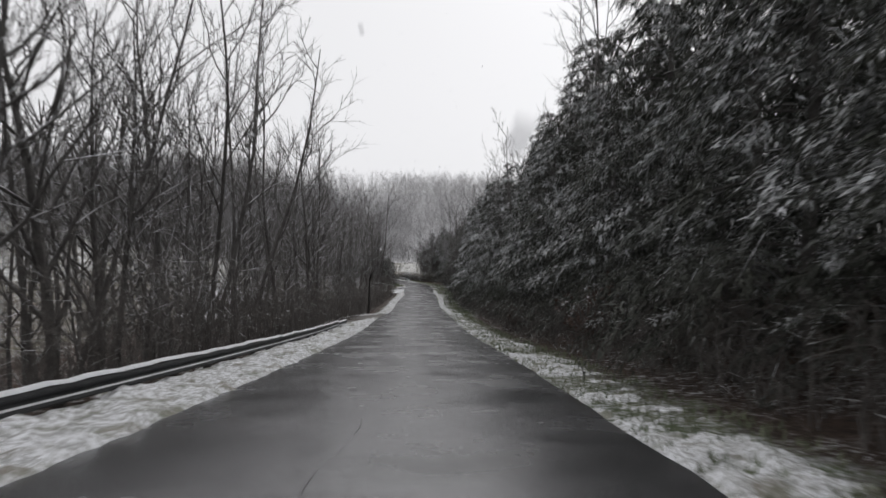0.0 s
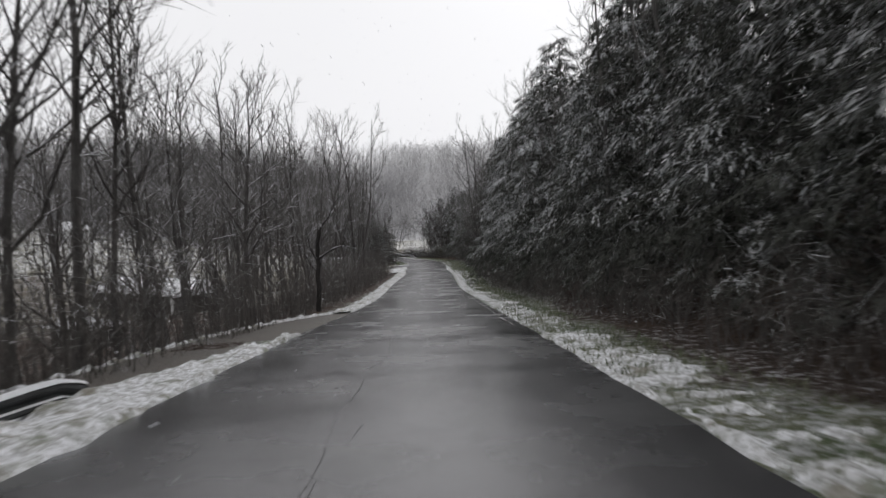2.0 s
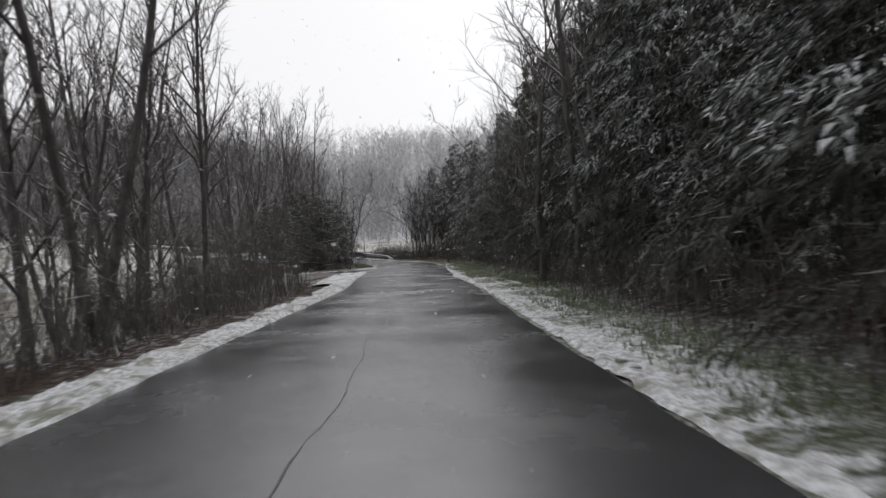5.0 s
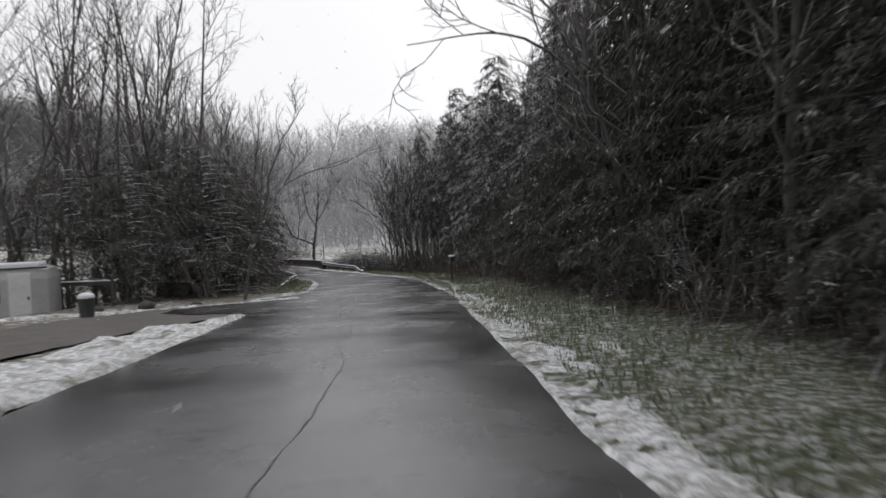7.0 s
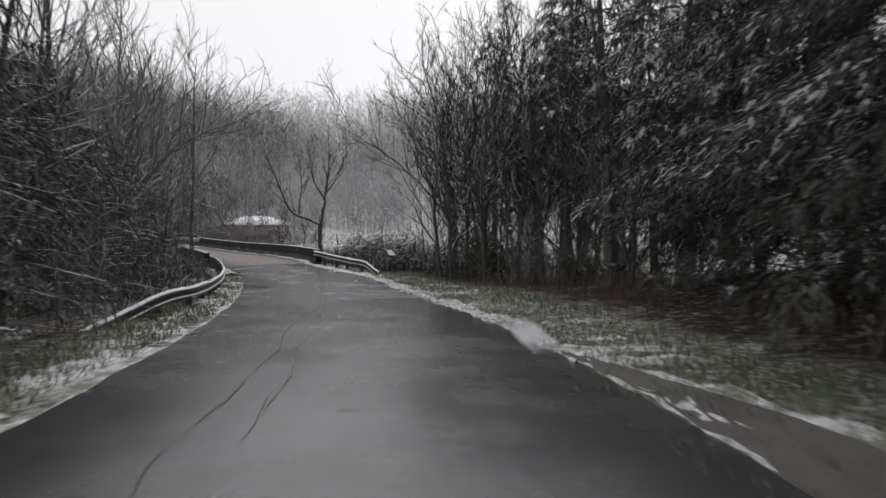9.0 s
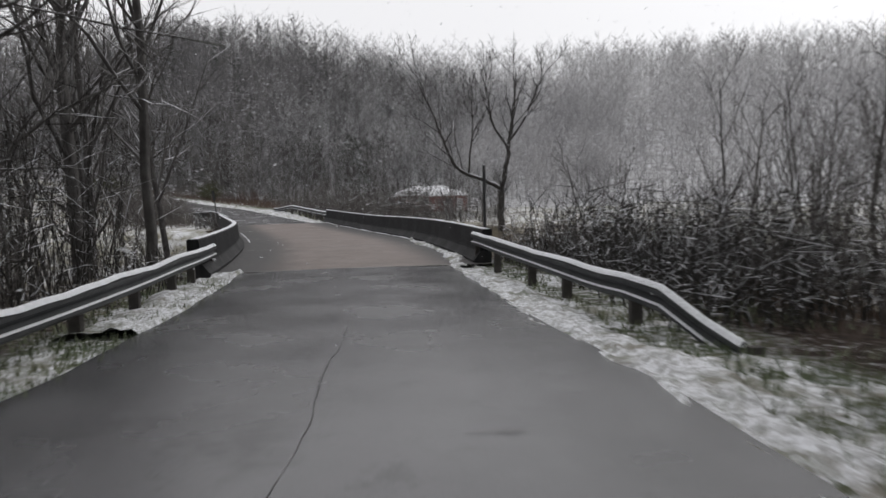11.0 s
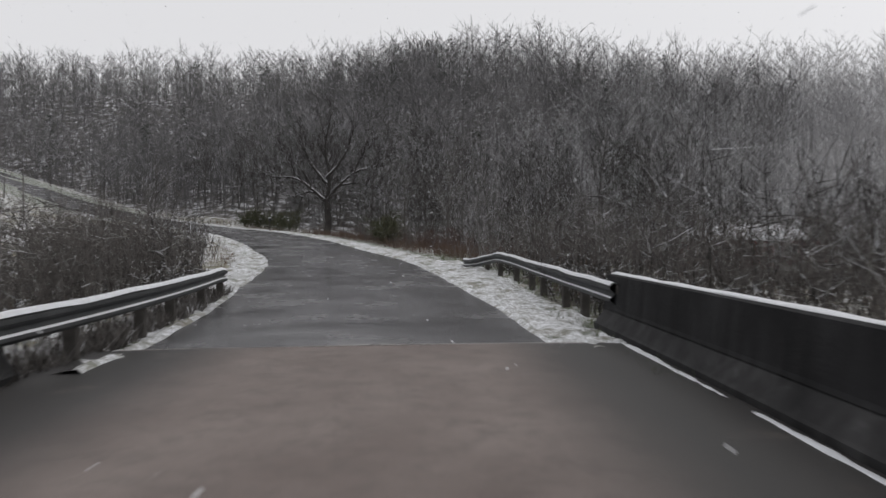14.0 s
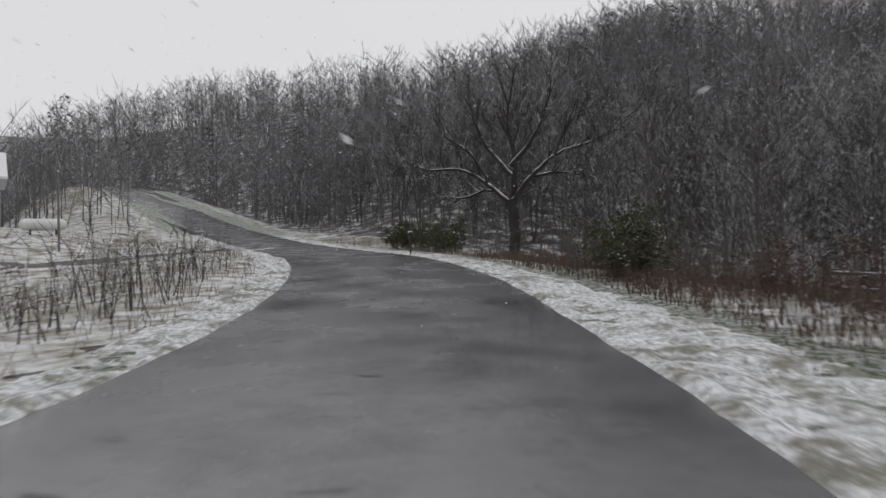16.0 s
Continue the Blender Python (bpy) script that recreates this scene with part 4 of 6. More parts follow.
def shrub(tall, stems, label, mat, leaves=0, name="shrub", category="shrub"):
    root = thing(name, label, category, group="roadside brush")
    wood, fine_ = [], []
    for k in range(stems):
        a = rnd.uniform(0, 2 * math.pi)
        b = grow((rnd.gauss(0, 0.25), rnd.gauss(0, 0.25), -0.1), (0.45 * math.cos(a), 0.45 * math.sin(a), 1), tall * rnd.uniform(0.6, 1.0), 0.020, 0.006, 4, 0.03, 0.16)
        wood.append(b)
        for j in range(7):
            p, w, r = sprout(b, 0.15 + 0.85 * rnd.random(), rnd.uniform(0.5, 1.1), 0.1)
            c = grow(p, w, tall * rnd.uniform(0.15, 0.35), 0.010, 0.005, 1, 0.08, 0.25)
            fine_.append(c)
            for i in range(2):
                p, w, r = sprout(c, 0.3 + 0.7 * rnd.random(), 0.7, 0.1)
                fine_.append(grow(p, w, tall * rnd.uniform(0.08, 0.18), 0.007, 0.004, 1, 0.0, 0.2))
    v, q = tubes(wood, 3)
    child("stem", mesh_of("stem", v, q, mat), root)
    tagged(crown_of([], fine_, mat, root, "twig"), kind="stuff")
    if leaves:
        ends = np.array([f[0][-1] for f in fine_])
        p = ends[np.random.randint(0, len(ends), leaves)] + np.random.normal(0, 0.10, (leaves, 3))
        v, q = kites(p, np.random.normal(0, 1, (leaves, 3)), 0.12, 0.042)
        tagged(child("foliage", mesh_of("foliage", v, q, mat), root), kind="stuff")
    return root


def kites(p, d, length, width):
    """Small bent leaves at places, pointing along ways."""
    n = len(p)
    d = d / (np.linalg.norm(d, axis=1)[:, None] + 1e-9)
    s = np.cross(d, np.array([0, 0, 1.0]) + np.random.normal(0, 0.35, (n, 3)))
    s /= np.linalg.norm(s, axis=1)[:, None] + 1e-9
    L = length * np.random.uniform(0.6, 1.3, n)[:, None]
    w = width * np.random.uniform(0.7, 1.3, n)[:, None]
    a, b, c, e = p, p + d * L * 0.45 + s * w, p + d * L, p + d * L * 0.45 - s * w
    return np.stack([a, b, c, e], 1).reshape(-1, 3), np.arange(4 * n).reshape(-1, 4)


def slivers(p, d, length, width):
    """Sprays of needles: slim pointed blades at places, pointing along ways."""
    n = len(p)
    d = d / (np.linalg.norm(d, axis=1)[:, None] + 1e-9)
    s = np.cross(d, np.array([0, 0, 1.0]) + np.random.normal(0, 0.30, (n, 3)))
    s /= np.linalg.norm(s, axis=1)[:, None] + 1e-9
    L = length * np.random.uniform(0.6, 1.4, n)[:, None]
    w = width * np.random.uniform(0.7, 1.4, n)[:, None]
    return np.stack([p - s * w, p + s * w, p + d * L], 1).reshape(-1, 3), np.arange(3 * n).reshape(-1, 3)


def evergreen(tall, reach, boughs, label, low=0.05, droop=0.5, size=0.2, dense_=1.0, group="evergreens along the road", sharp=0.75, mat=None, loaded=True):
    """A dark conifer: arching boughs set with drooping branchlets of needles; snow lies along the crests of some boughs."""
    root = thing("evergreen_tree", label, "tree", group=group)
    trunk = grow((0, 0, -0.3), (0, 0, 1), tall, 0.018 * tall, 0.015, 6, 0.1, 0.03)
    wood, ps, ds, sp, sd = [trunk], [], [], [], []
    up = np.array([0, 0, 1.0])
    for k in range(boughs):
        t = low + (0.99 - low) * (k / boughs) ** 0.9
        R = reach * (1 - t) ** sharp * rnd.uniform(0.55, 1.15) + 0.25
        a = k * 2.4 + rnd.gauss(0, 0.3)
        o = np.array([math.cos(a), math.sin(a), 0])
        w = np.cross(o, up)
        u = np.linspace(0, 1, 4)[:, None]
        pts = up * t * tall + o * R * u + w * rnd.gauss(0, 0.2) * R * u**2 + up * (R * (0.28 * u - (droop + 0.05) * u**2))
        wood.append((pts, np.linspace(0.03, 0.008, 4)))
        m = max(3, int((2.5 + R * 5.0) * dense_ * (0.6 if t < 0.16 else 1.0)))
        for sgn in (-1, 1):
            f = np.random.uniform(0.18, 1.0, m) ** 0.8
            base = np.stack([np.interp(f, u[:, 0], pts[:, c]) for c in range(3)], 1)
            L = ((1.12 - f) * R * 0.42 + 0.20) * np.random.uniform(0.7, 1.25, m)
            way = w * sgn * np.random.uniform(0.45, 1.0, m)[:, None] + o * np.random.uniform(0.4, 0.95, m)[:, None] + np.random.normal(0, 0.12, (m, 3))
            nn = 10
            v = np.tile(np.linspace(0.05, 1.0, nn), m)
            B, W, LL = np.repeat(base, nn, 0), np.repeat(way, nn, 0), np.repeat(L, nn)
            p = B + W * (LL * v)[:, None] - up * (0.55 * LL * v**2)[:, None] + np.random.normal(0, 0.035, B.shape)
            ps.append(p)
            ds.append(W * 0.8 - up * (0.25 + 0.75 * v)[:, None] + np.random.normal(0, 0.38, B.shape))
            if loaded and t > 0.22 and k % 5 < 3:
                keep = np.repeat((f > 0.42) & (np.random.rand(m) < 0.62), nn) & (v > 0.15)
                q = np.nonzero(keep)[0]
                sp.append(p[q] + up * 0.05 + np.random.normal(0, 0.025, (len(q), 3)))
                sd.append(W[q] * 0.9 - up * (0.9 * v[q])[:, None] + np.random.normal(0, 0.25, (len(q), 3)))
    v, q = tubes(wood, 3)
    child("trunk", mesh_of("trunk", v, q, M_BARK), root)
    v, q = slivers(np.concatenate(ps), np.concatenate(ds), size * 1.18, size * 0.084)
    child("crown", mesh_of("crown", v, q, mat or M_NEEDLE), root)
    if sp:
        v, q = slivers(np.concatenate(sp), np.concatenate(sd), 0.18, 0.024)
        tagged(child("snow_load", mesh_of("snow_load", v, q, M_LOAD), root, label="wet snow lying along the boughs"), kind="stuff")
    return root


BARE = [bare_tree(14.5, 0.15, 20, 0.30, "tall bare grey-barked tree with snow-dusted branches"),
        bare_tree(13.0, 0.12, 18, 0.35, "slender bare tree with upright snowy twigs", 0.26),
        bare_tree(12.0, 0.17, 20, 0.22, "spreading bare tree with snow on its limbs", 0.42),
        bare_tree(15.5, 0.17, 20, 0.4, "tall bare tree with a high crown", 0.28, 2),
        bare_tree(9.0, 0.09, 16, 0.2, "young bare tree with fine twigs", 0.36),
        bare_tree(11.0, 0.15, 18, 0.25, "leaning bare tree with forked trunk", 0.4, 2)]
BARE_FAR = [bare_tree(14.0, 0.13, 14, 0.3, "slim bare tree deeper in the wood", 0.30, 1, 4, 3),
            bare_tree(12.5, 0.11, 14, 0.3, "bare tree with thin grey branches in the wood", 0.34, 1, 4, 3)]
BARE_HILL = [bare_tree(13.5, 0.12, 26, 0.14, "bare dark tree at the foot of the wooded hill", 0.34, 1, 6, 6, group="trees at the hill's foot"),
             bare_tree(12.0, 0.13, 26, 0.12, "dense-twigged bare tree at the foot of the hill", 0.40, 2, 6, 6, group="trees at the hill's foot")]
for ob in BARE_HILL:
    ob.children[0].data.materials[0] = M_OAK
EVER = [evergreen(11.5, 3.7, 84, "dark hemlock with drooping snow-laden boughs", size=0.18),
        evergreen(12.5, 4.0, 88, "tall dark evergreen with snow on its boughs", 0.08, size=0.18),
        evergreen(9.5, 3.5, 74, "broad dark evergreen dusted with snow", 0.03, size=0.18),
        evergreen(7.0, 3.0, 50, "low bushy evergreen with snowy branch tips", 0.02, 0.45, 0.21, 0.8),
        evergreen(13.0, 3.8, 44, "dark evergreen standing behind the front row", 0.06, 0.5, 0.46, 0.40, loaded=False),
        evergreen(14.0, 3.4, 54, "tall pine with a bare lower trunk and snowy crown", 0.38, 0.35, 0.22, 0.8),
        evergreen(6.6, 3.3, 76, "rounded dark juniper grown into a dense bush", 0.02, 0.30, 0.175, 0.75, sharp=0.38, mat=M_DARK_NEEDLE, loaded=False),
        evergreen(12.0, 3.8, 70, "shade-darkened evergreen without snow at the wood's edge", 0.04, 0.45, 0.19, 0.9, mat=M_SHADE_NEEDLE, loaded=False)]
SHRUB = [shrub(3.6, 11, "leafless brown brush with a little snow", M_BRUSH),
         shrub(2.8, 12, "dense tangle of bare stems", M_BRUSH),
         shrub(4.6, 10, "tall thin saplings without leaves", M_TWIG)]
RUSSET = shrub(2.2, 12, "bush with clinging russet leaves", M_RED_LEAF, 700)
LEAFY = shrub(2.4, 12, "evergreen bush with olive green leaves", M_GREEN, 4200)
USED = set()


def put(ob, x, y, scale=1.0, sink=0.1, lean=0.0):
    first = ob.name not in USED
    m = stand(x, y, rnd.uniform(0, 360), 1.0 if first else scale, sink, lean)
    if first:
        USED.add(ob.name)
        ob.matrix_basis = m
        return ob
    return copy_thing(ob, m)


def put_beside(ob, y, lat, scale=1.0, lean=0.0):
    p = beside(y, lat)
    return put(ob, p.x, p.y, scale, lean=lean)


# the evergreen wall beside the downhill stretch
y = -4.0
while y < 160:
    face = np.interp(y, [0, 60, 110, 125, 140, 160], [7.0, 7.2, 7.2, 7.8, 8.0, 9.4])
    tall_ = np.interp(y, [0, 90, 125, 140, 160], [1.05, 1.05, 1.05, 1.0, 0.85])
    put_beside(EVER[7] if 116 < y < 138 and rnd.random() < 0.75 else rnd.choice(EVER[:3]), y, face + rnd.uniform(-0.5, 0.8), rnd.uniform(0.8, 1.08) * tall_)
    if y > 110:
        put_beside(EVER[6], y + 1.0, face - rnd.uniform(0.4, 1.2), rnd.uniform(0.7, 1.0))
        put_beside(EVER[4], y + 1.5, face + rnd.uniform(2.0, 3.0), rnd.uniform(0.9, 1.1) * tall_)
    if y < 150:
        put_beside(EVER[4], y + 1.5, face + rnd.uniform(3.5, 5.5), rnd.uniform(0.85, 1.1) * tall_)
    y += rnd.uniform(2.8, 3.6)
for y in range(-4, 146, 4):
    put_beside(EVER[4], y + rnd.uniform(-1, 1), rnd.uniform(13.2, 15.0), rnd.uniform(0.95, 1.15))
for y in range(0, 150, 5):
    put_beside(EVER[3] if y < 105 else EVER[6], y + rnd.uniform(-1.5, 1.5), rnd.uniform(6.0, 6.9), rnd.uniform(0.4, 0.65))
for y, lat, sc in ((112, 4.6, 1.15), (28, 8.5, 1.1), (44, 9.0, 1.05), (52, 7.4, 0.95), (62, 9.5, 1.05), (84, 7.6, 1.0), (92, 8.0, 1.1), (99, 9.0, 1.0), (126, 7.6, 0.95), (132, 9.5, 0.95), (138, 7.5, 0.9), (144, 9.0, 0.9), (150, 8.5, 0.85),
                   (75, 12, 1.2), (20, 13, 1.2), (36, 6.8, 0.9), (118, 8.0, 1.0), (104, 5.6, 1.0), (108, 5.4, 1.2), (114, 5.8, 1.15), (121, 6.0, 0.8), (124, 5.7, 0.9), (130, 6.0, 0.85), (134, 6.3, 0.8), (68, 6.0, 0.8), (57, 6.2, 0.85)):
    put_beside(BARE[rnd.choice([0, 1, 2, 3])], y, lat, sc)
for y in range(0, 150, 5):
    put_beside(RUSSET if rnd.random() < 0.3 else rnd.choice(SHRUB), y + rnd.uniform(-2, 2), rnd.uniform(5.0, 6.2), rnd.uniform(0.35, 0.65))

# the bare wood on the other side
y = -2.0
while y < 117:
    low_ = np.interp(y, [40, 60, 78, 124], [1.0, 0.80, 0.88, 0.98])
    put_beside(rnd.choice(BARE[:5]), y, -rnd.uniform(7.4, 10.0), rnd.uniform(0.9, 1.25) * low_, rnd.uniform(-3, 3))
    put_beside(rnd.choice(BARE[:5]), y + 1.0, -rnd.uniform(9.5, 14), rnd.uniform(1.0, 1.3) * low_, rnd.uniform(-3, 3))
    put_beside(rnd.choice(BARE_FAR), y + 0.5, -rnd.uniform(14, 19), rnd.uniform(1.1, 1.4) * low_)
    if not 58 < y < 112:
        put_beside(rnd.choice(BARE_FAR), y + 2.0, -rnd.uniform(19, 27), rnd.uniform(1.15, 1.5) * low_)
    put_beside(rnd.choice(SHRUB), y + rnd.uniform(-1, 1), -rnd.uniform(6.6, 8.6), rnd.uniform(0.7, 1.1))
    if not 58 < y < 100:
        put_beside(rnd.choice(SHRUB), y + rnd.uniform(-1, 1), -rnd.uniform(9.0, 13.0), rnd.uniform(0.9, 1.4))
    y += rnd.uniform(2.3, 3.2)
# trees and dark evergreens past the driveway
for x, y, sc in ((-10.9, 146.0, 1.0), (-10.9, 150.2, 0.95), (-12.6, 148.6, 1.15), (-11.0, 154.0, 0.9), (-12.0, 157.6, 0.85), (-12.4, 153.4, 1.1), (-13.6, 144.2, 0.9), (-13.0, 161.0, 0.85), (-15.4, 149.0, 1.1), (-16.4, 144.6, 0.95), (-13.2, 164.2, 0.7), (-14.6, 157.0, 1.0)):
    put(EVER[6], x, y, sc)
for x, y, sc in ((-10.2, 143.4, 0.9), (-11.8, 145.6, 0.8), (-9.4, 147.8, 0.7), (-9.0, 151.6, 0.75), (-13.0, 143.0, 0.9), (-9.8, 156.4, 0.7), (-15.8, 142.6, 0.9), (-10.6, 160.0, 0.7), (-18.5, 142.0, 0.9)):
    put(rnd.choice(SHRUB), x, y, sc)
for x, y, sc in ((-13, 147, 1.0), (-15, 151, 1.05), (-17, 148, 1.1), (-12, 152.5, 0.9), (-18, 145.5, 1.1), (-20, 152, 1.15), (-14.5, 155, 1.0), (-16, 158, 1.0), (-21, 147, 1.15), (-19.5, 156, 1.1)):
    put(BARE[rnd.choice([0, 1, 3])], x, y, sc)
for x, y, sc in ((-11.4, 147.0, 0.75), (-10.4, 151.8, 0.7), (-13.0, 151.0, 0.8), (-10.8, 156.0, 0.7), (-14.6, 146.0, 0.85)):
    put(BARE[rnd.choice([0, 2, 3])], x, y, sc)
for x, y, sc in ((-16, 147, 1.15), (-19, 143.5, 1.2), (-21.5, 150, 1.2), (-24, 142, 1.25), (-14, 150.5, 1.1), (-27, 147, 1.3), (-12.8, 158, 1.0), (-13.8, 162, 1.0), (-17.5, 154, 1.15), (-30, 140, 1.3), (-23, 156, 1.2), (-33, 150, 1.3),
                 (-19.5, 160, 1.1), (-28, 134, 1.25), (-26, 128, 1.2), (-34, 130, 1.3), (-16.5, 166, 1.0), (-38, 142, 1.3)):
    put(rnd.choice(BARE[:4]), x, y, sc)
for x, y, sc in ((-18.5, 178.5, 0.95), (-19.4, 182.6, 1.0), (-21, 184.5, 0.95), (-20.3, 180.5, 1.05), (-17.4, 182.4, 0.85), (-23, 187, 0.9), (-19.4, 186.0, 0.8), (-24.5, 182, 1.0), (-26, 188.5, 0.85), (-22, 179, 1.0)):
    put(BARE[rnd.choice([2, 5, 2, 0])], x, y, sc, lean=rnd.uniform(-8, 8))
for y, lat, sc in ((172, -8.5, 0.9), (176, -7.6, 0.85), (179, -9.2, 1.0), (181.5, -7.4, 0.8), (184, -9.0, 0.95), (187, -8.0, 0.8), (178, -12.5, 1.0), (183, -12.0, 0.9), (188, -11.5, 0.8), (174, -14, 1.0), (181, -15.5, 0.95), (191, -14, 0.7)):
    put_beside(BARE[rnd.choice([2, 5, 4])], y, lat - 1.0, sc * 0.85, rnd.uniform(-6, 6))
for k in range(20):
    put_beside(rnd.choice(SHRUB[:2]), rnd.uniform(165, 199), -rnd.uniform(6.2, 11), rnd.uniform(0.5, 0.95))
# the copse before the bridge, on the outer side of the bend
for k in range(22):
    put_beside(BARE[rnd.choice([1, 2, 4, 5])], rnd.uniform(162, 177), rnd.uniform(6.6, 18), rnd.uniform(0.6, 0.95), rnd.uniform(-6, 6))
for y, lat, sc in ((163.5, 8.5, 0.85), (165.5, 10.5, 0.95), (167.5, 8.0, 0.8), (169.5, 11.5, 0.9), (171.5, 9.0, 0.75), (173.5, 12.5, 0.85), (166, 14.5, 1.0), (170.5, 15.5, 0.95), (175, 15, 0.8), (161, 11, 0.95)):
    put_beside(rnd.choice(BARE_HILL), y, lat, sc, rnd.uniform(-4, 4))
for x, y, sc in ((-3.2, 174.6, 0.8), (-2.2, 173.0, 0.9), (-1.4, 175.8, 0.85), (-2.8, 171.2, 0.85), (-0.4, 172.4, 0.95), (1.0, 176.2, 0.9), (-1.6, 169.6, 0.9), (0.6, 169.8, 0.95), (2.5, 173.6, 0.95), (-1.0, 178.0, 0.7)):
    put(rnd.choice(BARE_HILL), x, y, sc, lean=rnd.uniform(-5, 5))
for k in range(8):
    put_beside(BARE[rnd.choice([4, 5, 2])], rnd.uniform(178, 188), rnd.uniform(7.5, 18), rnd.uniform(0.4, 0.65), rnd.uniform(-6, 6))
for x, y, k, sc in ((3.4, 152, 1, 0.95), (4.2, 156.5, 0, 1.0), (3.0, 161, 1, 0.95), (5.5, 165, 1, 1.0), (2.2, 166, 5, 0.9), (1.6, 171, 5, 0.95), (2.8, 176, 5, 1.0), (-0.5, 180, 5, 0.95), (6.5, 172, 0, 0.9), (6, 179, 5, 1.0)):
    put(EVER[k], x, y, sc)
for x, y, sc in ((-8.4, 195, 0.6), (-4.4, 193, 0.7), (-1, 191, 0.8), (1.5, 188, 0.9), (3, 194, 0.95), (0, 201, 0.85), (5, 187, 1.0)):
    put(BARE[rnd.choice([1, 2, 4, 5])], x, y, sc, lean=rnd.uniform(-7, 7))
for k in range(28):
    put(rnd.choice(SHRUB), rnd.uniform(-8.6, 5), rnd.uniform(183, 206), rnd.uniform(0.6, 1.0))
for k in range(12):
    put_beside(SHRUB[1], rnd.uniform(177, 188), rnd.uniform(3.6, 6.0), rnd.uniform(0.35, 0.6))
for k in range(20):
    put_beside(rnd.choice(SHRUB), rnd.uniform(166, 190), rnd.uniform(5.2, 15), rnd.uniform(0.4, 0.85))
for y, lat, sc in ((174, 8.0, 0.6), (178, 9, 0.6), (168, 9, 0.5)):
    put_beside(LEAFY, y, lat, sc)
# brush along the stream and the bridge
for k in range(22):
    put_beside(rnd.choice(SHRUB), rnd.uniform(207, 224), rnd.uniform(4.6, 13), rnd.uniform(0.45, 0.8))
for k in range(6):
    put_beside(rnd.choice(SHRUB), rnd.uniform(188, 204), rnd.uniform(8, 20), rnd.uniform(0.35, 0.6))
for k in range(14):
    put_beside(rnd.choice(SHRUB[:2]), rnd.uniform(215, 228), -rnd.uniform(6.3, 10.5), rnd.uniform(0.6, 0.95))
for k in range(10):
    put_beside(rnd.choice(SHRUB), rnd.uniform(226, 242), -rnd.uniform(6.5, 14), rnd.uniform(0.3, 0.55))
for y, lat, sc in ((214.5, -6.8, 0.8), (216, -7.6, 0.9), (217.5, -6.6, 0.8), (218.6, -8.2, 0.95), (215.4, -8.8, 0.9)):
    put_beside(SHRUB[1], y, lat, sc)
for x, y, sc in ((-16.9, 216.2, 0.8), (-15.5, 216.9, 0.75), (-16.1, 215.7, 0.6), (-17.8, 217.2, 0.6)):
    put(SHRUB[0], x, y, sc)
for y, lat, sc in ((222.5, -7.6, 0.5), (225, -8.4, 0.42)):
    put_beside(BARE[4], y, lat, sc)
for x, y, sc in ((-56.5, 249.0, 0.75), (-51.0, 246.5, 0.6), (-63.5, 252.0, 0.7)):
    put(BARE[2], x, y, sc)
# trees between the house and the road beyond the bridge
for x, y, sc in ((-41, 243, 0.8), (-38, 252, 0.9), (-57, 252, 0.9), (-62, 256, 0.85), (-66, 258, 0.9), (-44, 262, 1.0),
                 (-70, 262, 0.9), (-54, 264, 1.0), (-61, 268, 1.0), (-84, 262, 0.9), (-90, 259, 0.8)):
    put(rnd.choice(BARE_HILL), x, y, sc)
for x, y, sc in ((-72, 267, 1.35), (-65, 265, 1.4), (-58, 263, 1.3), (-80, 268, 1.4), (-88, 267, 1.35), (-69, 272, 1.45), (-62, 273, 1.45), (-76, 274, 1.45), (-84, 275, 1.4), (-52, 258, 1.25), (-68, 261, 1.25), (-83, 263, 1.3), (-93, 265, 1.3), (-48, 266, 1.35), (-56, 270, 1.4)):
    put(rnd.choice(BARE_HILL), x, y, sc * 0.74)
for x, y, sc in ((-75, 260, 1.3), (-81, 259, 1.35), (-87, 260, 1.3), (-92, 258, 1.3), (-98, 260, 1.3), (-71, 258, 1.25), (-104, 259, 1.2), (-85, 270, 1.5), (-78, 272, 1.5), (-94, 272, 1.45)):
    put(rnd.choice(BARE_HILL), x, y, sc * 0.74)
for k in range(15):
    put(rnd.choice(BARE_HILL), rnd.uniform(-36, -20), rnd.uniform(226, 247), rnd.uniform(0.32, 0.5))
for k in range(16):
    put(rnd.choice(SHRUB), rnd.uniform(-38, -23), rnd.uniform(225, 248), rnd.uniform(0.75, 1.2))
for k in range(5):
    put(rnd.choice(SHRUB), rnd.uniform(-42, -38), rnd.uniform(240, 262), rnd.uniform(0.7, 1.1))
put(EVER[2], -47.0, 262.0, 1.25)
put(EVER[2], -52.7, 282, 1.15)
put(EVER[3], -60, 262, 0.9)
for x, y, sc in ((-76, 249, 0.9), (-79, 250, 0.85), (-82, 250.5, 0.9), (-85, 251, 0.8)):
    put(LEAFY, x, y, sc)
for x, y, sc in ((-55.5, 240.5, 0.8), (-57, 241.5, 0.9)):
    put(LEAFY, x, y, sc)
for x, y, sc in ((-53, 239.5, 0.7), (-51.5, 240, 0.8), (-50.5, 238.4, 0.6), (-49, 239, 0.7), (-60, 243, 0.8)):
    put(RUSSET if rnd.random() < 0.5 else SHRUB[1], x, y, sc)


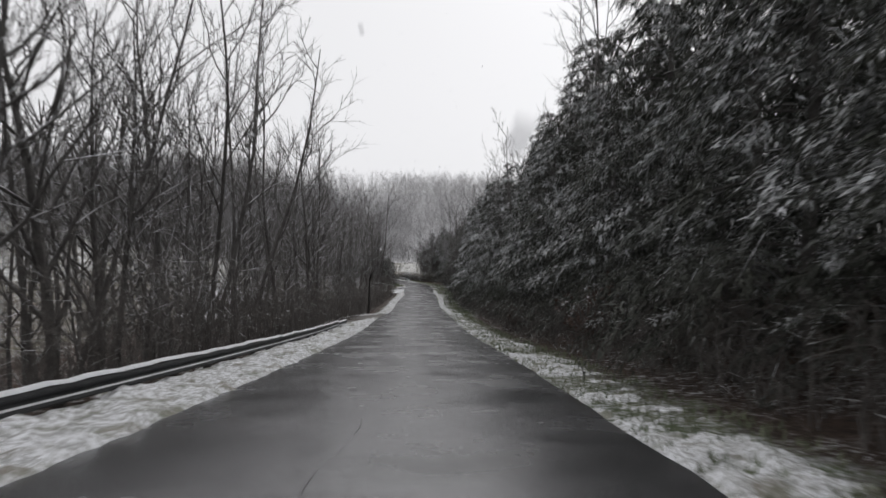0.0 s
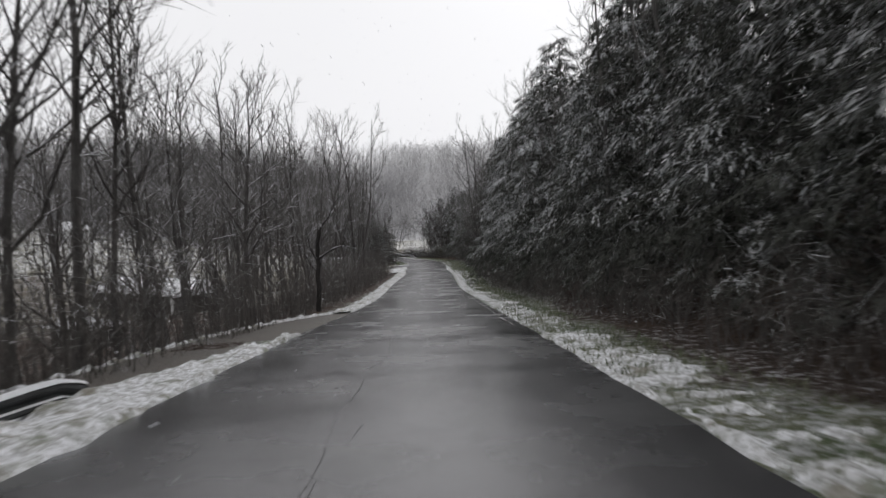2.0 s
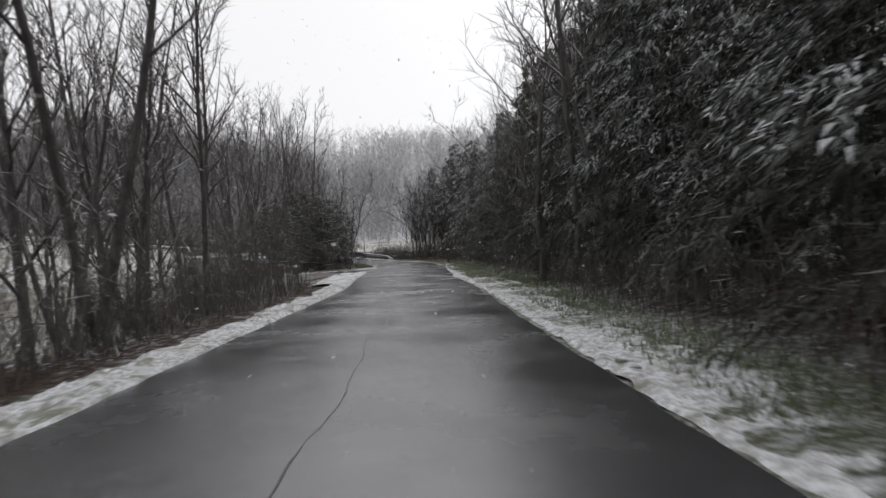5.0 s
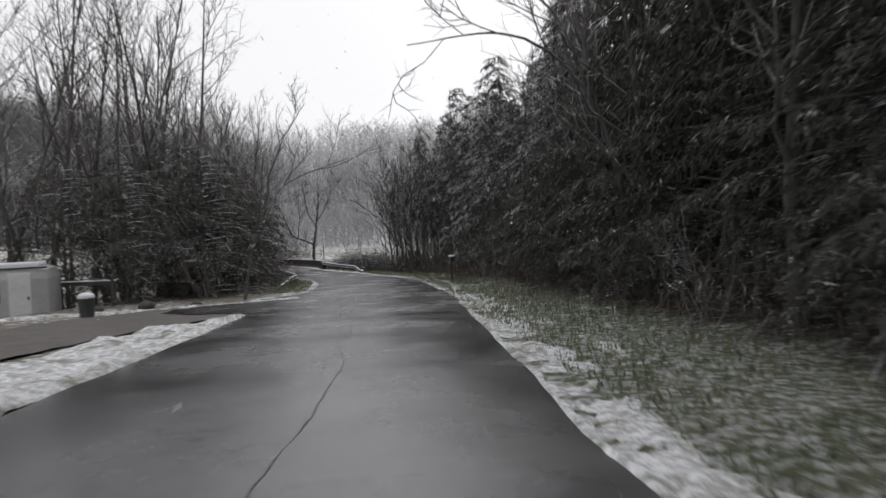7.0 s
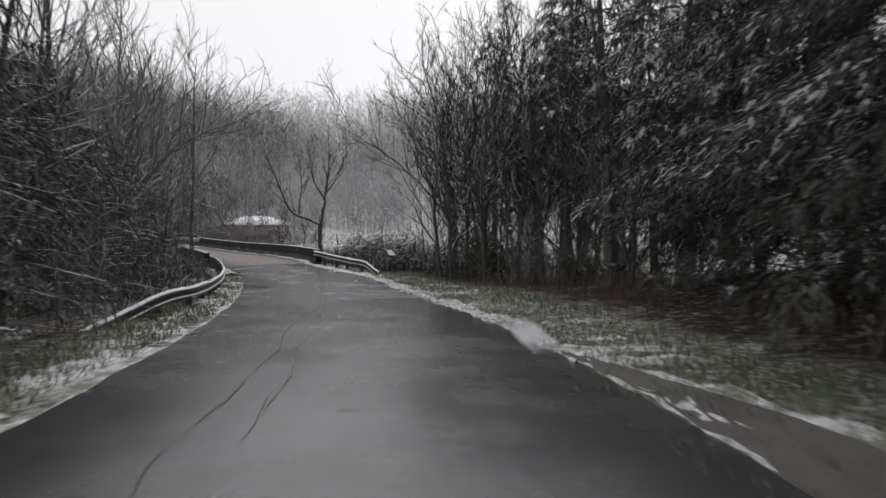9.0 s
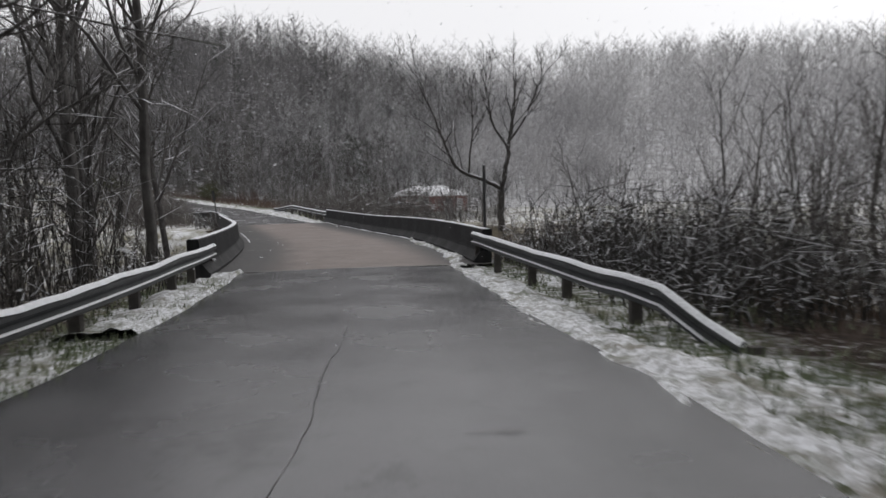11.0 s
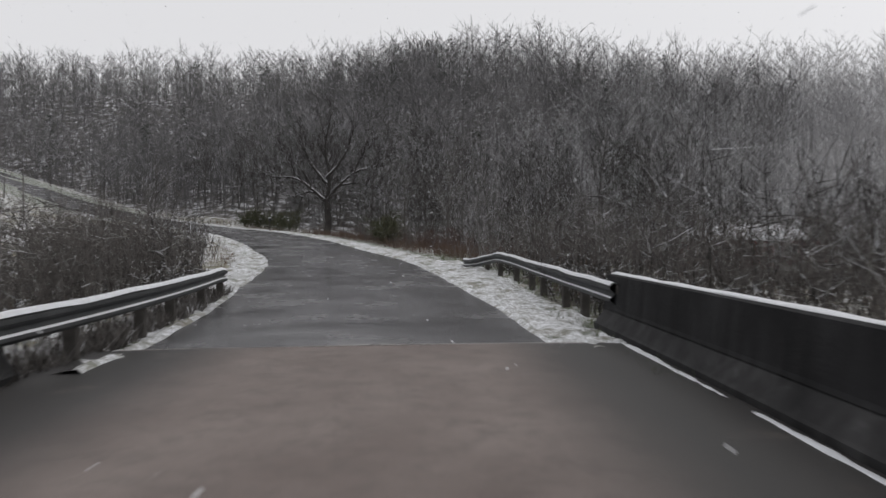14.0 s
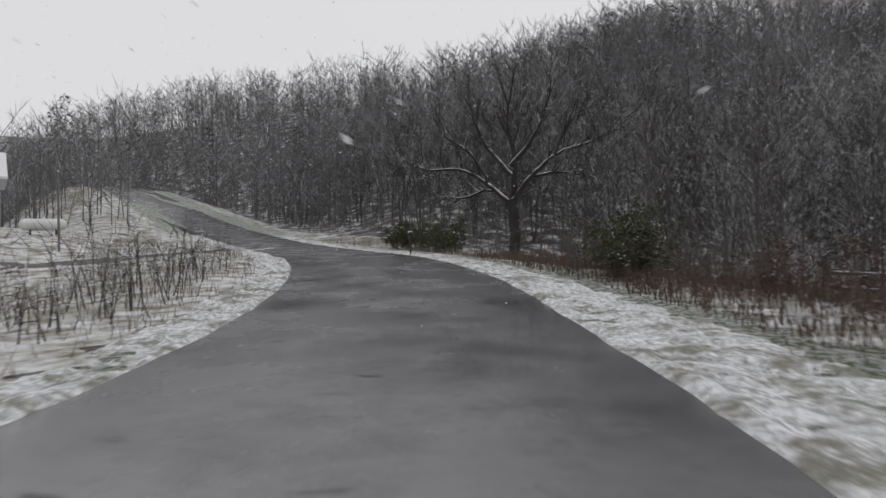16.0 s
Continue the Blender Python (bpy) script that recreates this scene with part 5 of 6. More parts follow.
# ---- two trees with a shape of their own ----
def shaped_tree(x, y, stems, twigs, label, bark=None):
    """A tree from a few stems, each a list of bends; twigs grow from its limbs."""
    root = thing("bare_tree", label, "tree", Matrix.Translation((x, y, gz(x, y))))
    wood, mid_, fine_ = [], [], []
    for pts, r0, r1 in stems:
        p = dense(pts, 0.3)
        p[:, :2] += 0.03 * np.random.normal(0, 1, (len(p), 2))
        b = (p, np.linspace(r0, r1, len(p)))
        wood.append(b)
        L = np.linalg.norm(p[-1] - p[0])
        for k in range(twigs):
            s0, w, r = sprout(b, 0.3 + 0.7 * (k + rnd.random()) / twigs, rnd.uniform(0.5, 0.9), 0.2)
            c = grow(s0, w, L * rnd.uniform(0.18, 0.42), min(r * 0.6, 0.05), 0.012, 4, 0.12, 0.18)
            wood.append(c)
            for j in range(5):
                s1, w1, r1_ = sprout(c, 0.25 + 0.75 * rnd.random(), 0.7, 0.1)
                e = grow(s1, w1, L * rnd.uniform(0.08, 0.18), 0.014, 0.007, 3, 0.08, 0.2)
                mid_.append(e)
                for i in range(3):
                    s2, w2, _ = sprout(e, 0.3 + 0.7 * rnd.random(), 0.7, 0.1)
                    fine_.append(grow(s2, w2, L * rnd.uniform(0.04, 0.10), 0.009, 0.005, 2, 0.05, 0.2))
    v, q = tubes(wood, 6)
    child("trunk", mesh_of("trunk", v, q, bark or M_BARK, True), root)
    crown_of(mid_, fine_, bark or M_TWIG, root)
    return root


FX, FY = -16.3, 216.5
shaped_tree(FX, FY, [
    ([(0, 0, -0.3), (0.0, 0, 1.6), (0.05, 0.1, 3.3)], 0.26, 0.21),
    ([(0.05, 0.1, 3.1), (-1.2, -0.6, 3.75), (-2.3, -1.3, 4.2), (-2.9, -1.7, 4.9), (-3.5, -2.0, 6.4), (-4.1, -2.4, 8.2), (-5.0, -2.9, 10.3)], 0.17, 0.02),
    ([(0.05, 0.1, 3.2), (0.3, 0.5, 4.6), (0.45, 1.0, 6.4), (0.7, 1.3, 8.2), (0.9, 1.6, 11.2)], 0.20, 0.02),
    ([(0.45, 1.0, 6.3), (1.5, 1.6, 8.0), (2.2, 2.0, 9.8), (3.0, 2.3, 11.4)], 0.11, 0.02),
    ([(0.35, 0.8, 6.0), (-0.6, 0.3, 7.6), (-0.9, 0.2, 9.5), (-1.3, 0.0, 11.3)], 0.10, 0.02),
    ([(-2.0, -1.1, 4.05), (-1.9, -0.9, 5.5), (-1.7, -0.8, 7.6), (-1.9, -0.9, 9.8)], 0.08, 0.02)],
    14, "large bare tree with one limb bent out low over the field", M_OAK)
shaped_tree(-77.0, 255.3, [
    ([(0, 0, -0.3), (0.1, 0, 2.2), (-0.1, 0.1, 4.6)], 0.42, 0.32),
    ([(0, 0, 4.2), (-1.8, -1.0, 6.0), (-3.2, -2.0, 6.9), (-5.2, -3.2, 7.1), (-6.8, -4.0, 8.0)], 0.20, 0.03),
    ([(0, 0, 4.4), (1.2, 0.9, 6.2), (2.6, 2.0, 7.5), (4.6, 3.4, 8.2), (6.0, 4.4, 9.6)], 0.21, 0.03),
    ([(-0.1, 0.1, 4.5), (0.2, 0.2, 7.0), (-0.2, 0.0, 10.0), (0.5, 0.3, 13.5)], 0.23, 0.03),
    ([(0, 0, 6.2), (-1.6, -0.9, 8.6), (-2.6, -1.6, 11.8)], 0.20, 0.03),
    ([(0, 0, 6.8), (1.4, 1.1, 9.0), (2.4, 2.0, 12.4)], 0.20, 0.03),
    ([(1.0, 0.8, 6.0), (2.6, 2.0, 6.2), (4.4, 3.4, 5.6)], 0.14, 0.03),
    ([(-1.4, -0.8, 5.6), (-2.2, -1.6, 7.8), (-4.0, -2.6, 9.4), (-4.6, -3.0, 10.8)], 0.12, 0.03),
    ([(2.4, 1.8, 7.3), (2.8, 2.3, 9.0), (4.2, 3.2, 10.6)], 0.11, 0.03),
    ([(-0.6, -0.4, 5.0), (-2.0, -0.6, 5.4), (-3.6, -1.4, 5.0), (-4.8, -2.4, 5.4)], 0.12, 0.03)],
    18, "big spreading roadside oak without leaves, snow on its limbs", M_OAK)
shaped_tree(-6.5, 64.3, [
    ([(0, 0, -0.5), (0.06, 0, 1.8), (0.2, 0, 3.7)], 0.13, 0.09),
    ([(0.12, 0, 2.4), (0.75, 0, 2.75), (1.2, -0.1, 2.9), (1.5, -0.2, 2.85)], 0.055, 0.03)],
    3, "broken-off dead trunk with one snow-topped limb", M_OAK)
shaped_tree(-8.1, 141.4, [
    ([(0, 0, -0.3), (0.25, 0.1, 1.6), (0.8, 0.6, 3.4), (1.7, 1.3, 4.6), (2.9, 1.5, 5.1), (4.1, 1.6, 5.5)], 0.06, 0.015),
    ([(0.8, 0.6, 3.4), (1.0, 0.9, 4.8), (1.6, 1.2, 6.4), (2.4, 1.6, 7.8)], 0.05, 0.015)],
    6, "slender tree leaning over the road with snow along its branches")
for y_, lat_, stems_, label_ in (
        (176.5, 7.2, [([(0, 0, -0.4), (-0.1, 0, 2.4), (-0.3, 0.2, 5.2), (-0.2, 0.3, 9.5)], 0.17, 0.03), ([(-0.1, 0, 2.6), (-1.6, 0.6, 4.6), (-3.6, 1.4, 6.4), (-6.4, 2.2, 8.2)], 0.065, 0.015),
                      ([(-0.25, 0.1, 4.4), (-1.6, 0.3, 6.6), (-3.4, 0.8, 9.0)], 0.06, 0.015), ([(-0.2, 0.1, 4.0), (1.4, 0.4, 6.0), (2.6, 0.8, 9.0)], 0.10, 0.02)], "dark bare tree spreading its limbs over the verge"),
        (173.0, 8.8, [([(0, 0, -0.4), (0.1, 0, 3.0), (0.0, 0.2, 7.0), (0.3, 0.3, 11.5)], 0.16, 0.03), ([(0.1, 0, 3.4), (-1.8, 0.2, 5.0), (-4.0, 0.4, 5.6)], 0.09, 0.02), ([(0, 0.1, 5.0), (1.6, 0.4, 7.4), (2.2, 0.6, 9.6)], 0.09, 0.02)],
         "thick dark trunk at the copse's edge"),
        (178.0, -8.6, [([(0, 0, -0.5), (0.1, 0.1, 2.6), (1.0, 0.6, 5.0), (2.6, 1.4, 6.8), (4.2, 2.2, 7.4)], 0.12, 0.02), ([(-0.3, 0.2, -0.5), (-0.4, 0.2, 3.0), (0.2, 0.4, 6.0), (1.0, 0.9, 9.0)], 0.12, 0.02),
                       ([(0.4, 0.3, -0.5), (0.9, 0.5, 2.0), (2.0, 1.2, 3.8), (3.6, 2.2, 4.8)], 0.09, 0.02), ([(-0.6, -0.2, -0.5), (-0.9, 0, 3.4), (-0.8, 0.2, 8.0)], 0.11, 0.02)], "clump of bent bare stems behind the guardrail"),
        (172.5, -8.2, [([(0, 0, -0.5), (0.3, 0.2, 2.4), (1.2, 0.8, 4.6), (2.8, 1.6, 6.2), (4.6, 2.2, 6.9)], 0.11, 0.02), ([(-0.5, 0.1, -0.5), (-0.6, 0.3, 3.2), (0.1, 0.6, 6.2), (0.6, 1.0, 9.6)], 0.12, 0.02),
                       ([(0.3, -0.3, -0.5), (0.4, -0.2, 2.8), (0.9, 0.2, 5.6), (1.9, 0.6, 8.2)], 0.10, 0.02)], "bent bare stems leaning towards the road"),
        (182.5, -8.8, [([(0, 0, -0.5), (0.1, 0.2, 2.2), (0.8, 0.6, 4.4), (2.4, 1.2, 5.8)], 0.10, 0.02), ([(-0.4, 0.2, -0.5), (-0.8, 0.3, 2.8), (-0.6, 0.6, 5.4), (0.0, 0.9, 7.6)], 0.10, 0.02),
                       ([(0.5, 0.2, -0.5), (1.0, 0.4, 1.8), (1.9, 0.9, 3.4), (3.2, 1.5, 4.2)], 0.07, 0.02)], "clump of leaning bare stems before the bridge")):
    tr_ = beside(y_, lat_)
    shaped_tree(tr_.x, tr_.y, stems_, 12, label_)
tr_ = beside(131, 6.2)
shaped_tree(tr_.x, tr_.y, [
    ([(0, 0, -0.3), (-0.4, 0, 2.5), (-1.3, -0.2, 5.0), (-3.0, -0.4, 6.3), (-5.6, -0.6, 6.1)], 0.085, 0.012),
    ([(-0.9, 0, 4.0), (-1.6, 0.4, 6.6), (-3.2, 0.6, 8.6), (-4.4, 0.7, 9.8)], 0.055, 0.012)],
    7, "bare tree arching out over the road from the wood's edge")


# ---- thickets ----
def thicket(name, places, tall, label, mat, seed=1, twigs=6, thick=0.009):
    """Undergrowth past counting: thin stems with side twigs, in one sheet."""
    r = np.random.RandomState(seed)
    n = len(places)
    h = tall * r.uniform(0.35, 1.0, n)
    d = np.stack([r.normal(0, 0.18, n) * h, r.normal(0, 0.18, n) * h, h], 1)
    out = [spikes(places, d, thick * 1.6, r)]
    for k in range(twigs):
        f = r.uniform(0.15, 0.95, n)[:, None]
        e = r.normal(0, 1, (n, 3)) * (h * 0.17)[:, None] + np.array([0, 0, 0.10]) * h[:, None]
        out.append(spikes(places + d * f, e, thick, r))
    v, t = joined(out)
    return tagged(new(name, mesh_of(name, v, t, mat)), label, "undergrowth", kind="stuff")


thicket("undergrowth", np.concatenate([scatter(900, -6, 117, -6.4, -5.3, -0.6), scatter(1100, -6, 54, -13.0, -6.4, -0.6), scatter(620, 54, 104, -13.0, -6.4, -0.2), scatter(420, 104, 122, -13.0, -6.4, -0.6), scatter(500, -6, 54, -22.0, -12.0, -0.6)]), 3.6, "dense leafless undergrowth on the wooded bank", M_BRUSH, 3)
thicket("undergrowth", np.concatenate([scatter(1500, -6, 152, 5.2, 9.0, -0.6), scatter(1500, -6, 112, 4.4, 6.0, -0.4)]), 1.7, "dark tangled stems under the evergreens", M_BRUSH, 4)
thicket("undergrowth", np.concatenate([scatter(700, 164, 190, 5.2, 14.0, -0.2), scatter(500, 166, 194, -12.0, -6.0, -0.2), scatter(700, 208, 226, 4.6, 9.0, -0.4), scatter(500, 211, 222, -10.5, -6.0, -0.3)]),
        2.4, "bare brush along the stream", M_BRUSH, 5)
thicket("undergrowth", np.concatenate([scatter(640, 177, 188, 2.9, 4.8, -0.6), scatter(260, 209, 216, 3.0, 4.6, -0.6), scatter(260, 214, 223, 4.0, 5.6, -0.6), scatter(300, 163, 186, -6.2, -4.6, -0.3), scatter(200, 209, 218, -6.0, -4.6, -0.3)]),
        0.95, "low dead brush behind the guardrail", M_OAK, 7)
bx, by = np.random.uniform(-37, -21, 760), np.random.uniform(222, 246, 760)
bo, _, _ = near_line(bx, by)
bx, by = bx[bo > 5.2], by[bo > 5.2]
thicket("undergrowth", np.stack([bx, by, height(bx, by)], 1), 2.7, "dark bare thicket between the road and the brick house", M_OAK, 8)
thicket("undergrowth", np.concatenate([scatter(260, 226, 246, -12.0, -5.6, 0.2), scatter(420, 224, 236, 5.0, 12.0, 0.0), scatter(200, 236, 246, 5.0, 8.0, 0.0)]), 1.0, "thin brown stems beside the road", M_BRUSH, 6)

thicket("undergrowth", np.concatenate([scatter(620, 165, 190, -14.0, -5.6, -0.3), scatter(260, 168, 188, -9.0, -6.0, -0.6)]), 4.6, "dense dark stems behind the curving guardrail", M_OAK, 11, 7)
thicket("undergrowth", np.concatenate([scatter(480, 170, 190, 6.2, 17.0, -0.2), scatter(240, 176, 189, 4.6, 8.0, -0.3)]), 2.2, "dark leafless brush before the bridge", M_OAK, 12, 7)
thicket("undergrowth", np.concatenate([scatter(150, 218, 240, -8.6, -6.2, -0.2), scatter(90, 216, 223, -8.5, -5.8, -0.4)]), 2.3, "row of thin dark saplings beside the road", M_OAK, 13, 7, 0.012)
thicket("undergrowth", scatter(340, 213, 222, -9.5, -5.6, -0.6), 2.6, "brown bush by the end of the bridge", M_BRUSH, 14, 8)
thicket("undergrowth", np.concatenate([scatter(300, 224, 236, 7.0, 13.0, -0.2), scatter(200, 228, 240, 5.2, 8.0, 0.0)]), 1.3, "russet weeds along the yard fence", M_RED_LEAF, 15, 6)


# ---- the wooded hills ----
def far_wood(name, xs, ys, count, label, size=(9, 15), pines=0.08, seed=1, mat=None):
    """A far wood: trunks, limbs and twigs of many trees in one sheet."""
    r = np.random.RandomState(seed)
    x, y = r.uniform(*xs, count * 3), r.uniform(*ys, count * 3)
    foot = np.interp(x, [-400, -300, -200, -150, -110, -80, -40, 60, 200, 400], [120, 150, 200, 240, 254, 258, 281, 292, 262, 200])
    off, _, _ = near_line(x, y)
    keep = ((y > foot + 2) | (x < -116)) & (np.abs(off) > 7) & ((x < -48) | (x > -25) | (y > 287))
    x, y = x[keep][:count], y[keep][:count]
    z = height(x, y)
    n = len(x)
    tall = r.uniform(*size, n)
    p0 = np.stack([x, y, z - 0.3], 1)
    top = np.stack([r.normal(0, 0.5, n), r.normal(0, 0.5, n), tall], 1)
    trunk_v, trunk_t = spikes(p0, top * 0.9, 0.045 + 0.003 * tall, r)
    out = []
    for k in range(11):
        f = 0.14 + 0.74 * (k + r.rand(n)) / 11
        a = r.uniform(0, 2 * np.pi, n)
        L = tall * 0.33 * (1.10 - 0.62 * f) * r.uniform(0.6, 1.3, n)
        d = np.stack([np.cos(a) * L * 0.85, np.sin(a) * L * 0.85, L * r.uniform(0.35, 1.1, n)], 1)
        st = p0 + top * f[:, None]
        out.append(spikes(st, d, 0.045, r))
        for j in range(8):
            g = r.uniform(0.2, 1.0, n)[:, None]
            e = d * 0.22 + r.normal(0, 1, d.shape) * L[:, None] * 0.17 + np.array([0, 0, 0.14]) * L[:, None]
            u = np.cross(e, r.normal(0, 1, e.shape))
            u *= 0.034 / (np.linalg.norm(u, axis=1)[:, None] + 1e-9)
            q0 = st + d * g
            out.append((np.stack([q0 - u, q0 + u, q0 + e], 1).reshape(-1, 3), np.arange(3 * n).reshape(-1, 3)))
    cv, ct = joined(out)
    root = thing(name, label, "woodland", kind="stuff")
    tagged(child("trunk", mesh_of("trunk", trunk_v, trunk_t, mat or M_HILL_TRUNK), root), kind="stuff")
    tagged(child("crown", mesh_of("crown", cv, ct, mat or M_HILL), root), kind="stuff")
    m = int(n * pines)
    if m:
        P, D = [], []
        for i in r.choice(n, m, False):
            q = 320
            f = r.rand(q) ** 0.7
            a = r.uniform(0, 2 * np.pi, q)
            R = tall[i] * 0.2 * (1 - f) + 0.2
            o = np.stack([np.cos(a), np.sin(a), -0.3 + 0 * a], 1)
            P.append(p0[i] + [0, 0, 1] * (f * tall[i] * 0.95 + 1)[:, None] + o * (R * r.rand(q))[:, None])
            D.append(o)
        v, qd = kites(np.concatenate(P), np.concatenate(D), 0.55, 0.09)
        tagged(child("evergreen", mesh_of("evergreen", v, qd, M_HILL_PINE), root), kind="stuff")
    return root


far_wood("hillside_wood", (-125, -42), (255, 330), 1080, "dense bare hillside wood dusted with snow", (8.5, 13.5), 0.02, 1)
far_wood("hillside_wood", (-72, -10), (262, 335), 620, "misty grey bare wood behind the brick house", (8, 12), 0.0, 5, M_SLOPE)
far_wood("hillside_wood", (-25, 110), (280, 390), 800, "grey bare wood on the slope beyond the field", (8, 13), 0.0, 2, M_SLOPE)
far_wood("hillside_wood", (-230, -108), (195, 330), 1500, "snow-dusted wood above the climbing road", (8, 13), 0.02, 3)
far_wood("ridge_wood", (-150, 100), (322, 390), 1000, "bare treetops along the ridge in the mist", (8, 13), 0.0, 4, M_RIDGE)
hx, hy = np.random.uniform(-210, 90, 15500), np.random.uniform(225, 385, 15500)
hf = np.interp(hx, [-400, -300, -200, -150, -110, -80, -40, 60, 200, 400], [120, 150, 200, 240, 254, 258, 281, 292, 262, 200])
ho, _, _ = near_line(hx, hy)
hk = (hy > hf) & (np.abs(ho) > 7)
hp = np.stack([hx[hk], hy[hk], height(hx[hk], hy[hk])], 1)
h_mix = hp[:, 0] + np.random.normal(0, 13, len(hp))
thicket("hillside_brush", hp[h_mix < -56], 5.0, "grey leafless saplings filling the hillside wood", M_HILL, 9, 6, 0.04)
thicket("hillside_brush", hp[h_mix >= -56], 5.0, "haze-pale saplings filling the wood on the slope", M_SLOPE, 10, 6, 0.04)


# ---- buildings and things ----
def window(parent, w, h, m, frame_mat):
    root = child("window", None, parent, m)
    bm = box(w + 0.14, 0.06, 0.07, (0, 0, -0.07))
    box(w + 0.14, 0.06, 0.07, (0, 0, h), bm=bm)
    box(0.07, 0.06, h, (-w / 2 - 0.035, 0, 0), bm=bm)
    box(0.07, 0.06, h, (w / 2 + 0.035, 0, 0), bm=bm)
    box(0.04, 0.05, h, (0, 0, 0), bm=bm)
    part("frame", bm, frame_mat, root)
    part("pane", box(w, 0.02, h, (0, 0.01, 0)), M_GLASS, root)
    return root


def house(x, y, turn, wide, deep, tall, rise, wall_mat, label, hip=True, roof_snow=True):
    """A low house: walls with openings' frames, a snowy roof with eaves, windows and a door."""
    root = thing("house", label, "house", Matrix.Translation((x, y, gz(x, y) - 0.1)) @ pose(0, 0, 0, 0, 0, turn))
    for nm, sx, sy, at in (("wall", wide, 0.25, (0, -deep / 2 + 0.125, 0)), ("wall", wide, 0.25, (0, deep / 2 - 0.125, 0)),
                           ("wall", 0.25, deep - 0.5, (-wide / 2 + 0.125, 0, 0)), ("wall", 0.25, deep - 0.5, (wide / 2 - 0.125, 0, 0))):
        part(nm, box(sx, sy, tall, at), wall_mat, root)
    e = 0.45
    X, Y = wide / 2 + e, deep / 2 + e
    ridge = wide / 2 - (deep / 2 if hip else -e)
    bm = bmesh.new()
    low = [bm.verts.new((a * X, b * Y, tall)) for a, b in ((-1, -1), (1, -1), (1, 1), (-1, 1))]
    lift = [bm.verts.new((a * X, b * Y, tall + 0.16)) for a, b in ((-1, -1), (1, -1), (1, 1), (-1, 1))]
    r0, r1 = bm.verts.new((-ridge, 0, tall + rise)), bm.verts.new((ridge, 0, tall + rise))
    bm.faces.new(low[::-1])
    for i in range(4):
        bm.faces.new((low[i], low[(i + 1) % 4], lift[(i + 1) % 4], lift[i]))
    bm.faces.new((lift[0], lift[1], r1, r0))
    bm.faces.new((lift[2], lift[3], r0, r1))
    bm.faces.new((lift[1], lift[2], r1))
    bm.faces.new((lift[3], lift[0], r0))
    part("roof", bm, M_SNOW if roof_snow else M_POST, root, "snow-covered roof")
    for k in range(3):
        window(root, 0.9, 1.0, pose(-wide / 2 + wide * (k + 0.6) / 3.4, -deep / 2 - 0.02, tall - 1.35), M_WHITE)
    window(root, 0.9, 1.0, pose(wide / 2 + 0.02, 0.4, tall - 1.35, 0, 0, 90), M_WHITE)
    door = child("door", None, root, pose(wide / 2 - 1.2, -deep / 2 - 0.03, 0.1))
    part("door_leaf", box(0.9, 0.05, 2.0, bevel=0.01), M_WHITE, door)
    part("handle", box(0.04, 0.07, 0.12, (0.36, -0.05, 0.95), 0.01), M_BLACK, door)
    return root


house(-38.6, 272.5, 14, 12.0, 7.5, 2.5, 1.6, M_BRICK, "low red brick house with a snowy hipped roof")
house(-37.5, 121.5, -37, 20.0, 7.0, 2.3, 1.7, M_POST, "long low grey house with a snow-covered roof below the road", False)
house(-31.0, 91.0, -35, 5.0, 3.6, 1.8, 0.7, M_POST, "small grey shed with a snow-covered roof", False)
house(-103.2, 224.4, 88, 7.0, 6.0, 3.2, 2.4, M_CAMPER, "dull white clapboard house with a snowy gable", False)


def camper(x, y, turn):
    root = thing("camper_trailer", "dull white travel trailer parked by the driveway, snow on top", "trailer", Matrix.Translation((x, y, gz(x, y))) @ pose(0, 0, 0, 0, 0, turn) @ Matrix.Scale(1.1, 4))
    part("body", box(6.4, 2.2, 2.0, (0, 0, 0.45), 0.42), M_CAMPER, root)
    part("snow_cover", box(5.6, 1.5, 0.16, (0, 0, 2.40), 0.07), M_SNOW, root, "snow lying on the roof")
    part("roof_vent", box(0.9, 0.7, 0.22, (-0.6, 0, 2.5), 0.05), M_WHITE, root)
    part("roof_rail", box(6.2, 0.05, 0.06, (0, -1.05, 2.36), 0.01), M_BLACK, root)
    for px in (-2.2, -0.4, 1.3):
        w = child("window", None, root, pose(px, -1.115, 1.3))
        part("frame", box(0.86, 0.03, 0.56, bevel=0.01), M_BLACK, w)
        part("pane", box(0.76, 0.02, 0.46, (0, -0.015, 0.05), 0.005), M_GLASS, w)
    d = child("door", None, root, pose(2.3, -1.115, 0.55))
    part("door_leaf", box(0.65, 0.03, 1.7, bevel=0.02), M_WHITE, d)
    part("handle", box(0.05, 0.05, 0.12, (0.24, -0.03, 0.8), 0.01), M_BLACK, d)
    for px in (-0.5, 0.4):
        for py in (-0.95, 0.95):
            w = child("wheel", None, root, pose(px, py, 0.33))
            part("tyre", rod((0, -0.1, 0), (0, 0.1, 0), 0.33, sides=20), M_RUBBER, w)
            part("rim", rod((0, -0.115, 0), (0, 0.115, 0), 0.18, sides=16), M_STEEL, w)
    part("tow_bar", rod((3.1, 0, 0.5), (4.3, 0, 0.45), 0.05), M_BLACK, root)
    return root


camper(-18.4, 140.0, 18)


